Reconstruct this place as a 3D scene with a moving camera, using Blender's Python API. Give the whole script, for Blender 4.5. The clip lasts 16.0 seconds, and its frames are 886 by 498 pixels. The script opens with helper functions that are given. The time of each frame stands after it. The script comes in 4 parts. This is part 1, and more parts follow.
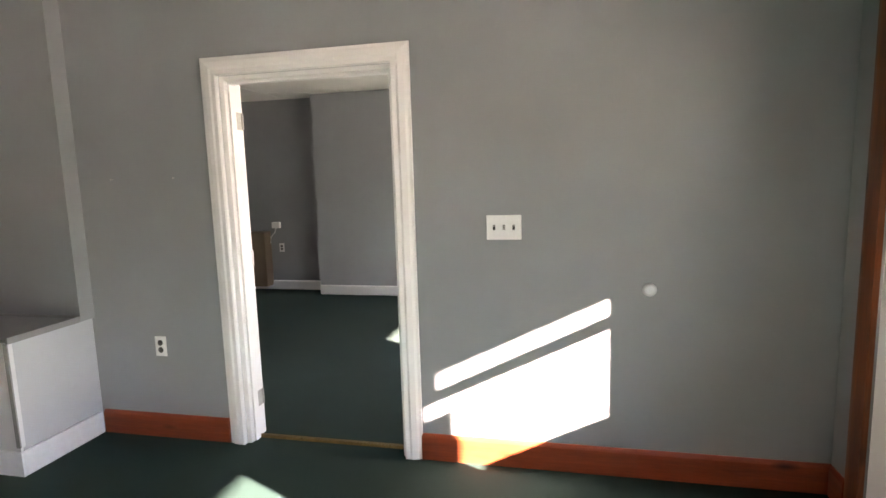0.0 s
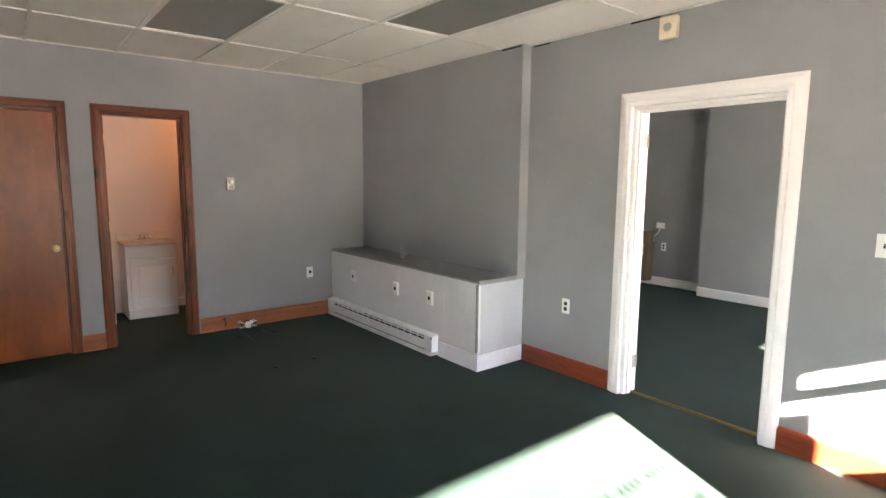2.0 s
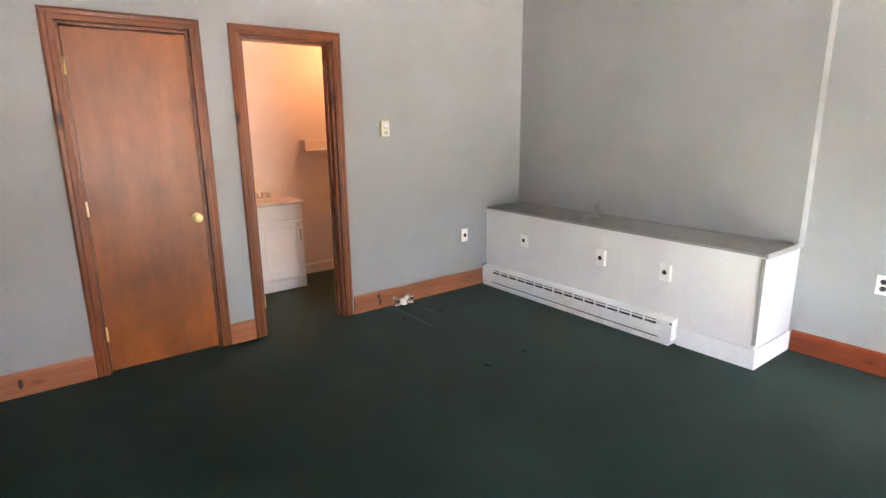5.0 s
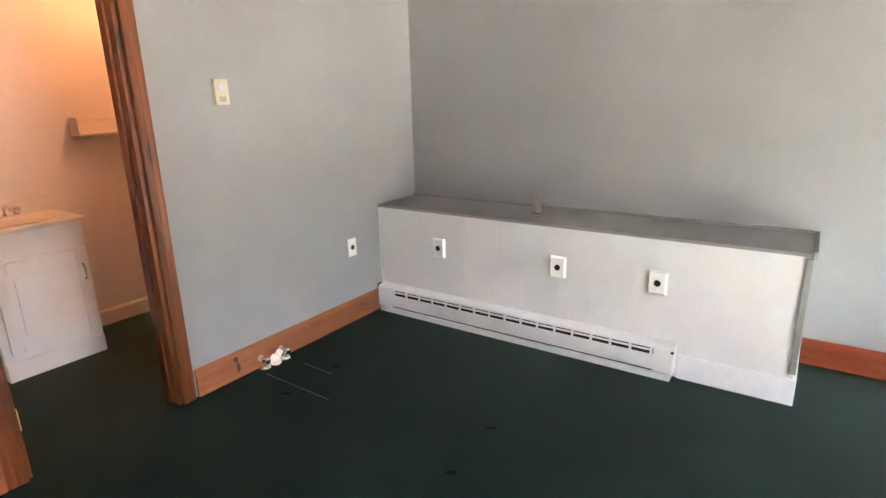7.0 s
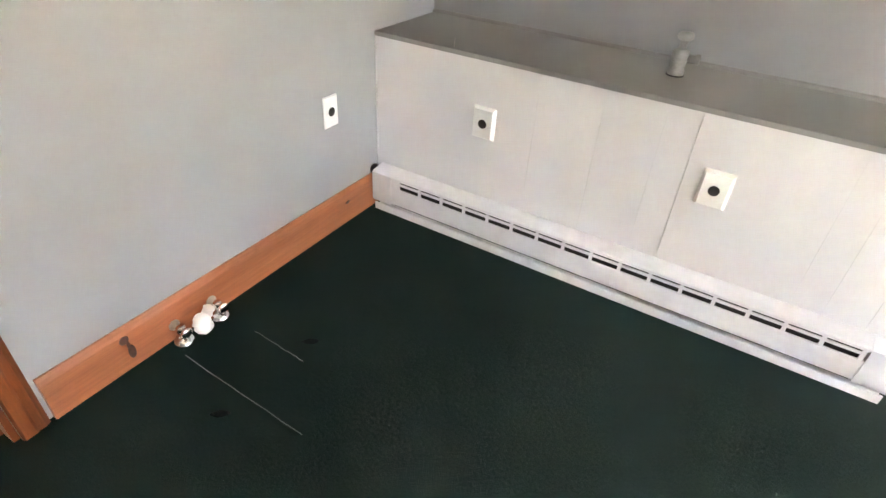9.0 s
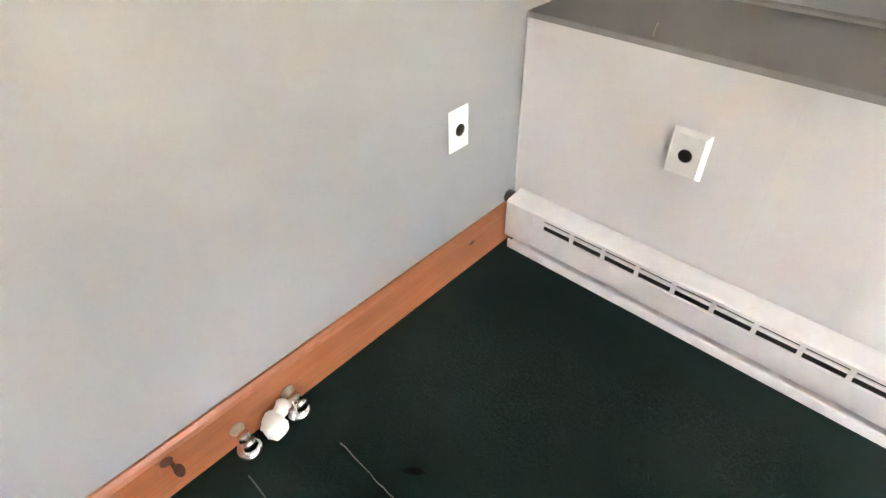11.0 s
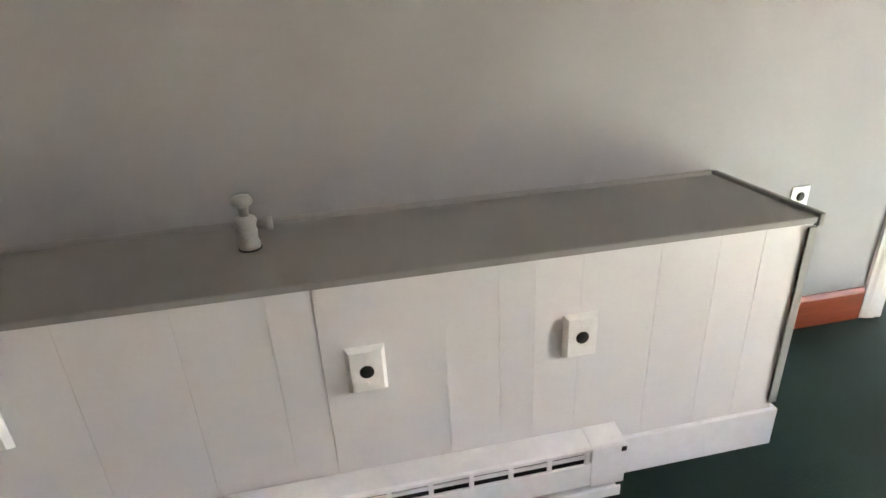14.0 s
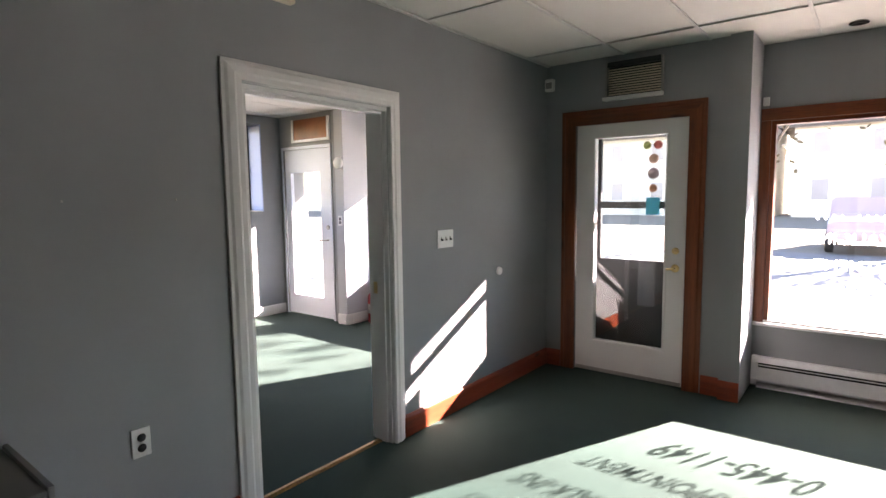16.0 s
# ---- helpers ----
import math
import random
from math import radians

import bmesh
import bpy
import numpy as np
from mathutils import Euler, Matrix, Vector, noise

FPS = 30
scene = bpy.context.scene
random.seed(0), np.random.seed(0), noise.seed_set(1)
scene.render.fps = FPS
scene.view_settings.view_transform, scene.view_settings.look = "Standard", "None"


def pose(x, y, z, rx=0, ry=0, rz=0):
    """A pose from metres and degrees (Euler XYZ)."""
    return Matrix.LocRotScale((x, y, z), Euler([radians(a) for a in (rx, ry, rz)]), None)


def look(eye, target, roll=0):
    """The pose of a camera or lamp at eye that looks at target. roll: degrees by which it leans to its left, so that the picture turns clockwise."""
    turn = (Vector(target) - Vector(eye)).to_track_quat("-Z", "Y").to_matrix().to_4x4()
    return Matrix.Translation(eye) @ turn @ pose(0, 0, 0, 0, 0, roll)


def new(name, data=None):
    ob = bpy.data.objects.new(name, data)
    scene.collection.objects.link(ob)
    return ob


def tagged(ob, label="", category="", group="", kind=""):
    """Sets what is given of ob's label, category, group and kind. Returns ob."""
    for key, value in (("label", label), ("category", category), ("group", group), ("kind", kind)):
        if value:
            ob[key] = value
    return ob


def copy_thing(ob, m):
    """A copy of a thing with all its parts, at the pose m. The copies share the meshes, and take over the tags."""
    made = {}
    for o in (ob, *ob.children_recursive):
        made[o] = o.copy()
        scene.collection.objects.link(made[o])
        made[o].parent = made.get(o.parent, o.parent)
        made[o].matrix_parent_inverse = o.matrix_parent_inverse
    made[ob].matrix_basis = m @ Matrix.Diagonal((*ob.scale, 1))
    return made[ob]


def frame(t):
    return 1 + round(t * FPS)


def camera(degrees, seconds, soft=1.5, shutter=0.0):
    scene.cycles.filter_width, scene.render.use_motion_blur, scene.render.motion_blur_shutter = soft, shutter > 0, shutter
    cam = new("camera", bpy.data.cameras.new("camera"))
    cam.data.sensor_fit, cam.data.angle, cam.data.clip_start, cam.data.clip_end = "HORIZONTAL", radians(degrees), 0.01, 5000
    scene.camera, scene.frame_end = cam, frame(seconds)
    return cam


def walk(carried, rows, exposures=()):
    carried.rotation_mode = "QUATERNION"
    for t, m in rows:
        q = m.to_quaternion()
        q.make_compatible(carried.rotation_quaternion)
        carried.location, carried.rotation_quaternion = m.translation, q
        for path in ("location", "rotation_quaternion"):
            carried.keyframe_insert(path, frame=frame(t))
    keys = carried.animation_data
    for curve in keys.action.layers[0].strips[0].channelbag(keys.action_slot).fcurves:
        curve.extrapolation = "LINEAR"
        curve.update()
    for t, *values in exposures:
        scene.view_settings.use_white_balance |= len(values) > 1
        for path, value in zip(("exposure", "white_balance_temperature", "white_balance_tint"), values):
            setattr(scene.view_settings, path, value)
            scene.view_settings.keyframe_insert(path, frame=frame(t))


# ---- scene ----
cam = camera(78.1, 16.0)
PATH = [
    (0, (5.058, -2.559, 1.443), (4.622, -0.626, 1.176), -1.7),
    (0.5, (5.285, -2.69, 1.502), (4.318, -0.961, 1.229), -1.2),
    (1, (5.423, -2.857, 1.523), (4.117, -1.36, 1.286), -2.7),
    (1.5, (5.538, -3.088, 1.538), (4.064, -1.752, 1.335), -0.6),
    (2, (5.427, -3.306, 1.499), (3.884, -2.06, 1.242), 0.5),
    (2.5, (5.219, -3.527, 1.527), (3.626, -2.354, 1.229), 0.7),
    (3, (5.007, -3.803, 1.542), (3.383, -2.683, 1.212), 0.9),
    (3.5, (4.731, -3.91, 1.523), (3.1, -2.814, 1.155), 0.2),
    (3.7, (4.589, -3.945, 1.519), (2.934, -2.884, 1.151), -0.5),
    (5.8, (3.097, -3.765, 1.437), (1.647, -2.479, 0.943), -1.3),
    (6, (2.945, -3.742, 1.416), (1.526, -2.413, 0.945), -1.5),
    (6.5, (2.616, -3.43, 1.366), (1.457, -1.872, 0.889), -2.1),
    (7, (2.352, -3.187, 1.381), (1.262, -1.597, 0.845), -1.4),
    (7.5, (2.124, -2.998, 1.37), (1.111, -1.389, 0.75), -0.1),
    (8, (1.875, -2.758, 1.376), (1.167, -1.025, 0.672), -0.3),
    (8.5, (1.595, -2.402, 1.352), (0.882, -0.746, 0.487), -0.2),
    (9, (1.294, -2.168, 1.251), (0.493, -0.76, 0.079), 3.6),
    (9.5, (1.065, -1.983, 1.213), (0.123, -0.718, -0.017), 4.0),
    (9.7, (0.972, -1.927, 1.187), (0.01, -0.738, -0.102), 4.6),
    (11.8, (0.823, -1.673, 1.145), (-0.239, -0.556, -0.129), -5.6),
    (12, (0.824, -1.672, 1.161), (-0.082, -0.313, 0.007), -4.7),
    (12.5, (0.951, -1.505, 1.173), (0.405, 0.137, 0.172), -6.7),
    (13, (1.083, -1.425, 1.145), (0.919, 0.311, 0.165), -7.2),
    (13.5, (1.188, -1.435, 1.168), (1.264, 0.331, 0.231), -6.0),
    (14, (1.264, -1.555, 1.219), (1.598, 0.246, 0.416), -2.9),
    (14.5, (1.396, -1.833, 1.308), (1.999, -0.034, 0.674), -0.6),
    (15, (1.597, -2.064, 1.39), (2.551, -0.35, 1.0), -1.0),
    (15.5, (1.877, -2.124, 1.452), (3.131, -0.589, 1.189), 0.1),
    (16, (1.962, -2.186, 1.478), (3.53, -0.959, 1.281), -0.7),
]
EXPOSURES = [
    (0, 5.8, 8000, 33),
    (0.5, 5.98, 8000, 33),
    (1, 6.05, 8000, 33),
    (1.5, 6.15, 7900, 33),
    (2.5, 6.55, 7900, 33.5),
    (3.5, 6.9, 7800, 33.5),
    (6, 7.66, 7700, 33.5),
    (6.5, 7.5, 7800, 33.5),
    (7, 7.58, 8000, 33.5),
    (8, 7.74, 8200, 33.5),
    (9, 8.07, 8300, 33.5),
    (9.5, 8.22, 8300, 33.5),
    (12, 8.1, 8500, 33.5),
    (12.5, 7.66, 8300, 33.5),
    (13, 7.42, 8300, 33.5),
    (13.5, 7.58, 8300, 33.5),
    (14, 7.17, 8300, 33.5),
    (14.5, 6.62, 7700, 33.5),
    (15, 5.74, 7500, 33),
    (15.5, 5.2, 7400, 33),
    (16, 4.76, 7300, 33),
]
walk(cam, [(t, look(eye, target, roll)) for t, eye, target, roll in PATH], EXPOSURES)

# ---- light ----
SUN_WAY = Vector((-0.91, 0.414, -0.446)).normalized()      # the way the sunlight travels
elevation = math.asin(-SUN_WAY.z)
world = bpy.data.worlds.new("sky")
scene.world = world
world.use_nodes = True
wn, wl = world.node_tree.nodes, world.node_tree.links
sky = wn.new("ShaderNodeTexSky")
sky.sky_type = "NISHITA"
sky.sun_disc = False
sky.dust_density, sky.air_density, sky.ozone_density = 0.0, 1.0, 1.0
sky.sun_elevation = elevation
sky.sun_rotation = math.atan2(-SUN_WAY.x, -SUN_WAY.y)
wl.new(sky.outputs["Color"], wn["Background"].inputs["Color"])
wn["Background"].inputs["Strength"].default_value = 0.05
sun_data = bpy.data.lights.new("sun", "SUN")
sun_data.energy, sun_data.angle, sun_data.color = 5.0, radians(0.53), (1.0, 0.955, 0.90)
sun = new("sun", sun_data)
sun.matrix_world = look(-SUN_WAY * 30, (0, 0, 0))


# ---- materials ----
def material(name):
    m = bpy.data.materials.new(name)
    m.use_nodes = True
    return m, m.node_tree.nodes, m.node_tree.links, m.node_tree.nodes["Principled BSDF"]


def coords(n, l, scale=(1, 1, 1), kind="Object"):
    tc, mp = n.new("ShaderNodeTexCoord"), n.new("ShaderNodeMapping")
    mp.inputs["Scale"].default_value = scale
    l.new(tc.outputs[kind], mp.inputs["Vector"])
    return mp.outputs["Vector"]


def noise_node(n, l, vec, scale, detail=4, rough=0.55):
    t = n.new("ShaderNodeTexNoise")
    t.inputs["Scale"].default_value, t.inputs["Detail"].default_value = scale, detail
    t.inputs["Roughness"].default_value = rough
    l.new(vec, t.inputs["Vector"])
    return t.outputs["Fac"]


def ramp(n, l, fac, stops):
    r = n.new("ShaderNodeValToRGB")
    e = r.color_ramp.elements
    while len(e) < len(stops):
        e.new(0.5)
    for el, (p, c) in zip(e, stops):
        el.position, el.color = p, (*c, 1)
    l.new(fac, r.inputs["Fac"])
    return r.outputs["Color"]


def mix(n, l, fac, a, b, blend="MIX"):
    x = n.new("ShaderNodeMix")
    x.data_type, x.blend_type = "RGBA", blend
    for sock, v in ((x.inputs[0], fac), (x.inputs[6], a), (x.inputs[7], b)):
        if isinstance(v, (int, float)):
            sock.default_value = v
        elif isinstance(v, tuple):
            sock.default_value = (*v, 1)
        else:
            l.new(v, sock)
    return x.outputs[2]


def bump(n, l, height, strength, distance, p):
    b = n.new("ShaderNodeBump")
    b.inputs["Strength"].default_value, b.inputs["Distance"].default_value = strength, distance
    l.new(height, b.inputs["Height"])
    l.new(b.outputs["Normal"], p.inputs["Normal"])


def paint(name, color, rough=0.6, vary=0.08, relief=0.25, stain=0.06):
    """Rolled or brushed paint: broad unevenness, faint scuffs and a fine stipple."""
    m, n, l, p = material(name)
    v = coords(n, l)
    lo, hi = tuple(c * (1 - vary) for c in color), tuple(min(1, c * (1 + vary)) for c in color)
    broad = ramp(n, l, noise_node(n, l, v, 1.3, 5), [(0.3, lo), (0.7, hi)])
    marks = ramp(n, l, noise_node(n, l, v, 9, 8, 0.7), [(0.62, (0, 0, 0)), (0.8, (stain, stain, stain))])
    l.new(mix(n, l, marks, broad, tuple(c * 0.6 for c in color)), p.inputs["Base Color"])
    p.inputs["Roughness"].default_value = rough
    bump(n, l, noise_node(n, l, v, 260, 3), relief, 0.001, p)
    return m


def wood(name, dark, mid, light, axis, rough=0.38, knots=True, scale=1.0, grain=0.35, blotch=0.0, gloss=0.38):
    """Stained, varnished wood with its grain along the axis."""
    m, n, l, p = material(name)
    s = [14 * scale, 14 * scale, 14 * scale]
    s["xyz".index(axis)] = 0.9 * scale
    v = coords(n, l, tuple(s))
    warp = noise_node(n, l, v, 1.2, 6, 0.6)
    fine = noise_node(n, l, v, 9, 6, 0.7)
    col = mix(n, l, grain, ramp(n, l, warp, [(0.3, dark), (0.5, mid), (0.72, light)]), ramp(n, l, fine, [(0.35, dark), (0.65, light)]))
    if blotch:
        figure = noise_node(n, l, coords(n, l, (2.6, 2.6, 1.5)), 1.6, 5, 0.6)
        col = mix(n, l, 1.0, col, ramp(n, l, figure, [(0.3, (1 - blotch,) * 3), (0.7, (1 + blotch,) * 3)]), "MULTIPLY")
    if knots:
        s2 = [7, 7, 7]
        s2["xyz".index(axis)] = 2.4
        vo = n.new("ShaderNodeTexVoronoi")
        vo.inputs["Scale"].default_value = 1.0
        l.new(coords(n, l, tuple(s2)), vo.inputs["Vector"])
        spot = ramp(n, l, vo.outputs["Distance"], [(0.05, (1, 1, 1)), (0.17, (0, 0, 0))])
        col = mix(n, l, spot, col, tuple(c * 0.35 for c in dark))
    l.new(col, p.inputs["Base Color"])
    p.inputs["Roughness"].default_value = rough
    p.inputs["Specular IOR Level"].default_value = gloss
    bump(n, l, fine, 0.15, 0.001, p)
    return m


def plain(name, color, rough=0.5, metal=0.0, vary=0.1, grain=60):
    m, n, l, p = material(name)
    v = coords(n, l)
    l.new(ramp(n, l, noise_node(n, l, v, grain, 4), [(0.3, tuple(c * (1 - vary) for c in color)), (0.7, tuple(min(1, c * (1 + vary)) for c in color))]), p.inputs["Base Color"])
    p.inputs["Roughness"].default_value, p.inputs["Metallic"].default_value = rough, metal
    return m


def carpet(name):
    """Dark cut pile: matt and nearly black from above, with a green sheen along low light."""
    m, n, l, p = material(name)
    n.remove(p)
    v = coords(n, l)
    pile = noise_node(n, l, v, 420, 2, 0.6)
    tuft = noise_node(n, l, v, 95, 3, 0.6)
    tread = noise_node(n, l, v, 1.1, 6, 0.6)
    c1 = ramp(n, l, pile, [(0.25, (0.0026, 0.0080, 0.0068)), (0.75, (0.0095, 0.0270, 0.0230))])
    c2 = ramp(n, l, tread, [(0.3, (0.62, 0.62, 0.62)), (0.7, (1.35, 1.35, 1.35))])
    col = mix(n, l, 1.0, c1, c2, "MULTIPLY")
    lint = ramp(n, l, noise_node(n, l, v, 170, 1, 0.4), [(0.79, (0, 0, 0)), (0.83, (0.5, 0.5, 0.5))])
    matt, sheen, both = n.new("ShaderNodeBsdfDiffuse"), n.new("ShaderNodeBsdfGlossy"), n.new("ShaderNodeMixShader")
    edge, relief = n.new("ShaderNodeFresnel"), n.new("ShaderNodeBump")
    edge.inputs["IOR"].default_value = 1.22
    relief.inputs["Strength"].default_value, relief.inputs["Distance"].default_value = 0.8, 0.004
    l.new(mix(n, l, 0.5, pile, tuft), relief.inputs["Height"])
    for shader in (matt, sheen):
        l.new(relief.outputs["Normal"], shader.inputs["Normal"])
    l.new(mix(n, l, lint, col, (0.10, 0.16, 0.14)), matt.inputs["Color"])
    sheen.inputs["Color"].default_value, sheen.inputs["Roughness"].default_value = (0.56, 0.69, 0.64, 1), 0.72
    cap = n.new("ShaderNodeMath")
    cap.operation = "MINIMUM"
    cap.inputs[1].default_value = 0.10
    l.new(edge.outputs[0], cap.inputs[0])
    l.new(cap.outputs[0], both.inputs[0])
    l.new(matt.outputs[0], both.inputs[1])
    l.new(sheen.outputs[0], both.inputs[2])
    l.new(both.outputs[0], n["Material Output"].inputs["Surface"])
    return m


def glass(name, gloss=0.07):
    """Thin window glass: clear straight through, with a weak mirror image of the room."""
    m, n, l, p = material(name)
    n.remove(p)
    clear, mirror, both = n.new("ShaderNodeBsdfTransparent"), n.new("ShaderNodeBsdfGlossy"), n.new("ShaderNodeMixShader")
    clear.inputs["Color"].default_value = (0.96, 0.98, 0.97, 1)
    mirror.inputs["Roughness"].default_value = 0.02
    both.inputs[0].default_value = gloss
    l.new(clear.outputs[0], both.inputs[1])
    l.new(mirror.outputs[0], both.inputs[2])
    l.new(both.outputs[0], n["Material Output"].inputs["Surface"])
    return m


def vinyl(name):
    """Thin white film that lets some light through."""
    m, n, l, p = material(name)
    n.remove(p)
    clear, film, both = n.new("ShaderNodeBsdfTransparent"), n.new("ShaderNodeBsdfTranslucent"), n.new("ShaderNodeMixShader")
    film.inputs["Color"].default_value = (0.8, 0.8, 0.78, 1)
    both.inputs[0].default_value = 0.65
    l.new(clear.outputs[0], both.inputs[1])
    l.new(film.outputs[0], both.inputs[2])
    l.new(both.outputs[0], n["Material Output"].inputs["Surface"])
    return m


def glow(name, color, strength):
    m, n, l, p = material(name)
    p.inputs["Base Color"].default_value = (*color, 1)
    p.inputs["Emission Color"].default_value = (*color, 1)
    p.inputs["Emission Strength"].default_value = strength
    return m


GREY = paint("grey_blue_wall_paint", (0.260, 0.272, 0.279))
PALE = paint("pale_grey_panel_paint", (0.64, 0.637, 0.645), 0.5, 0.04)
WHITE = paint("white_trim_paint", (0.76, 0.752, 0.735), 0.4, 0.04, 0.2, 0.1)
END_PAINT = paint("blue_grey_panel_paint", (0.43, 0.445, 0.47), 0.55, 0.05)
LEDGE = paint("grey_ledge_paint", (0.215, 0.215, 0.210), 0.55)
PEACH = paint("blush_bathroom_paint", (0.70, 0.60, 0.53), 0.6, 0.05)
TILE = paint("ceiling_tile", (0.70, 0.68, 0.64), 0.9, 0.05, 0.7, 0.15)
TBAR = plain("ceiling_grid_white", (0.62, 0.61, 0.58), 0.5)
LENS = plain("unlit_diffuser", (0.17, 0.17, 0.15), 0.35, 0, 0.06, 120)
CARPET = carpet("green_carpet")
DK, MD, LT = (0.13, 0.022, 0.009), (0.24, 0.045, 0.017), (0.31, 0.065, 0.025)
PINE_X, PINE_Y, PINE_Z = (wood("stained_pine_" + a, DK, MD, LT, a) for a in "xyz")
CASING = wood("dark_casing_wood", (0.070, 0.017, 0.006), (0.165, 0.041, 0.013), (0.27, 0.076, 0.025), "z", 0.36)
BIRCH = wood("stained_birch_veneer", (0.170, 0.042, 0.0075), (0.215, 0.057, 0.0102), (0.262, 0.074, 0.0145), "z", 0.34, False, 0.30, 0.07, 0.30, 0.42)
BRASS = plain("brass", (0.88, 0.68, 0.34), 0.36, 0.7, 0.08)
CHROME = plain("chrome", (0.8, 0.8, 0.8), 0.12, 1.0, 0.03)
STEEL = plain("dull_steel", (0.42, 0.41, 0.38), 0.45, 1.0)
PLASTIC = plain("white_plastic", (0.77, 0.77, 0.75), 0.4, 0, 0.03)
IVORY = plain("ivory_plastic", (0.66, 0.58, 0.44), 0.45, 0, 0.05)
DARK = plain("dark_recess", (0.007, 0.006, 0.006), 0.9)
ENAMEL = plain("white_enamel", (0.74, 0.74, 0.755), 0.35, 0, 0.04, 25)
OLDPAINT = plain("painted_over_metal", (0.26, 0.255, 0.24), 0.5, 0, 0.12, 90)
# White door paint with the next room's bluish light mixed into its colour.
COOL_CAST = paint("white_door_bluish_cast", (0.66, 0.70, 0.77), 0.4, 0.04)
MARBLE = plain("cultured_marble", (0.72, 0.65, 0.56), 0.25, 0, 0.06, 12)
RED = plain("red_enamel", (0.45, 0.02, 0.02), 0.3)
BEIGE = plain("tan_enamel", (0.20, 0.14, 0.095), 0.45, 0, 0.08)
PANE = glass("window_glass")
BLACK = plain("black_metal", (0.02, 0.02, 0.022), 0.45)
LETTER = vinyl("white_vinyl")
CONCRETE = plain("concrete", (0.24, 0.235, 0.22), 0.85, 0, 0.15, 6)
ASPHALT = plain("asphalt", (0.16, 0.157, 0.15), 0.9, 0, 0.2, 30)
GRASS = plain("dry_winter_grass", (0.16, 0.145, 0.11), 0.95, 0, 0.25, 8)
SIDING = plain("pale_siding", (0.55, 0.53, 0.48), 0.7, 0, 0.06, 4)
ROOFING = plain("roof_shingles", (0.10, 0.09, 0.085), 0.9, 0, 0.2, 10)
BARK = plain("bark", (0.10, 0.08, 0.06), 0.95, 0, 0.3, 20)
LEAF = plain("leaf", (0.10, 0.075, 0.035), 0.8, 0, 0.4, 3)
CARPAINT = plain("pale_rose_car_paint", (0.42, 0.33, 0.33), 0.3, 0.1)
RUBBER = plain("rubber", (0.02, 0.02, 0.02), 0.8)


# ---- builders ----
def mesh_from(bm, name, mat):
    me = bpy.data.meshes.new(name)
    bm.normal_update()
    bm.to_mesh(me)
    bm.free()
    for m in mat if isinstance(mat, (list, tuple)) else (mat,):
        me.materials.append(m)
    return me


def part(name, bm, mat, parent, label=""):
    ob = new(name, mesh_from(bm, name, mat))
    ob.parent = parent
    return tagged(ob, label)


def lone(name, bm, mat, label, category, m=None, group="", kind=""):
    """A thing or a piece of the setting that is one mesh."""
    ob = new(name, mesh_from(bm, name, mat))
    if m is not None:
        ob.matrix_basis = m
    return tagged(ob, label, category, group, kind)


def thing(name, m, label, category, group="", kind=""):
    ob = new(name)
    ob.empty_display_size = 0.1
    ob.matrix_basis = m
    return tagged(ob, label, category, group, kind)


def box(x0, x1, y0, y1, z0, z1, bevel=0.0, bm=None):
    own = bm is None
    out = bmesh.new()
    bmesh.ops.create_cube(out, size=1.0, matrix=Matrix.Translation(((x0 + x1) / 2, (y0 + y1) / 2, (z0 + z1) / 2)) @ Matrix.Diagonal((abs(x1 - x0), abs(y1 - y0), abs(z1 - z0), 1)))
    if bevel:
        bmesh.ops.bevel(out, geom=out.edges[:], offset=bevel, segments=2, affect="EDGES", profile=0.6)
    if own:
        return out
    return join(bm, out)


def join(bm, other):
    me = bpy.data.meshes.new("tmp")
    other.to_mesh(me)
    other.free()
    bm.from_mesh(me)
    bpy.data.meshes.remove(me)
    return bm


def lathe(profile, steps=24, axis="z", m=None):
    """A turned body from (radius, height) pairs."""
    bm = bmesh.new()
    rings = []
    for r, h in profile:
        ring = []
        for i in range(steps):
            a = 2 * math.pi * i / steps
            c, s = r * math.cos(a), r * math.sin(a)
            ring.append(bm.verts.new({"z": (c, s, h), "x": (h, c, s), "y": (s, h, c)}[axis]))
        rings.append(ring)
    for a, b in zip(rings, rings[1:]):
        for i in range(steps):
            j = (i + 1) % steps
            bm.faces.new((a[i], a[j], b[j], b[i]))
    bm.faces.new(rings[0][::-1])
    bm.faces.new(rings[-1])
    for f in bm.faces:
        f.smooth = True
    if m is not None:
        bm.transform(m)
    return bm


def tube(points, r, steps=8):
    """A round bar or cable along a line of points."""
    bm = bmesh.new()
    pts = [Vector(p) for p in points]
    rings = []
    for i, p in enumerate(pts):
        d = (pts[min(i + 1, len(pts) - 1)] - pts[max(i - 1, 0)]).normalized()
        u = d.orthogonal().normalized() if abs(d.z) > 0.99 else d.cross(Vector((0, 0, 1))).normalized()
        w = d.cross(u)
        rings.append([bm.verts.new(p + r * (math.cos(2 * math.pi * k / steps) * u + math.sin(2 * math.pi * k / steps) * w)) for k in range(steps)])
    for a, b in zip(rings, rings[1:]):
        for k in range(steps):
            j = (k + 1) % steps
            f = bm.faces.new((a[k], a[j], b[j], b[k]))
            f.smooth = True
    bm.faces.new(rings[0][::-1])
    bm.faces.new(rings[-1])
    bmesh.ops.recalc_face_normals(bm, faces=bm.faces[:])
    return bm


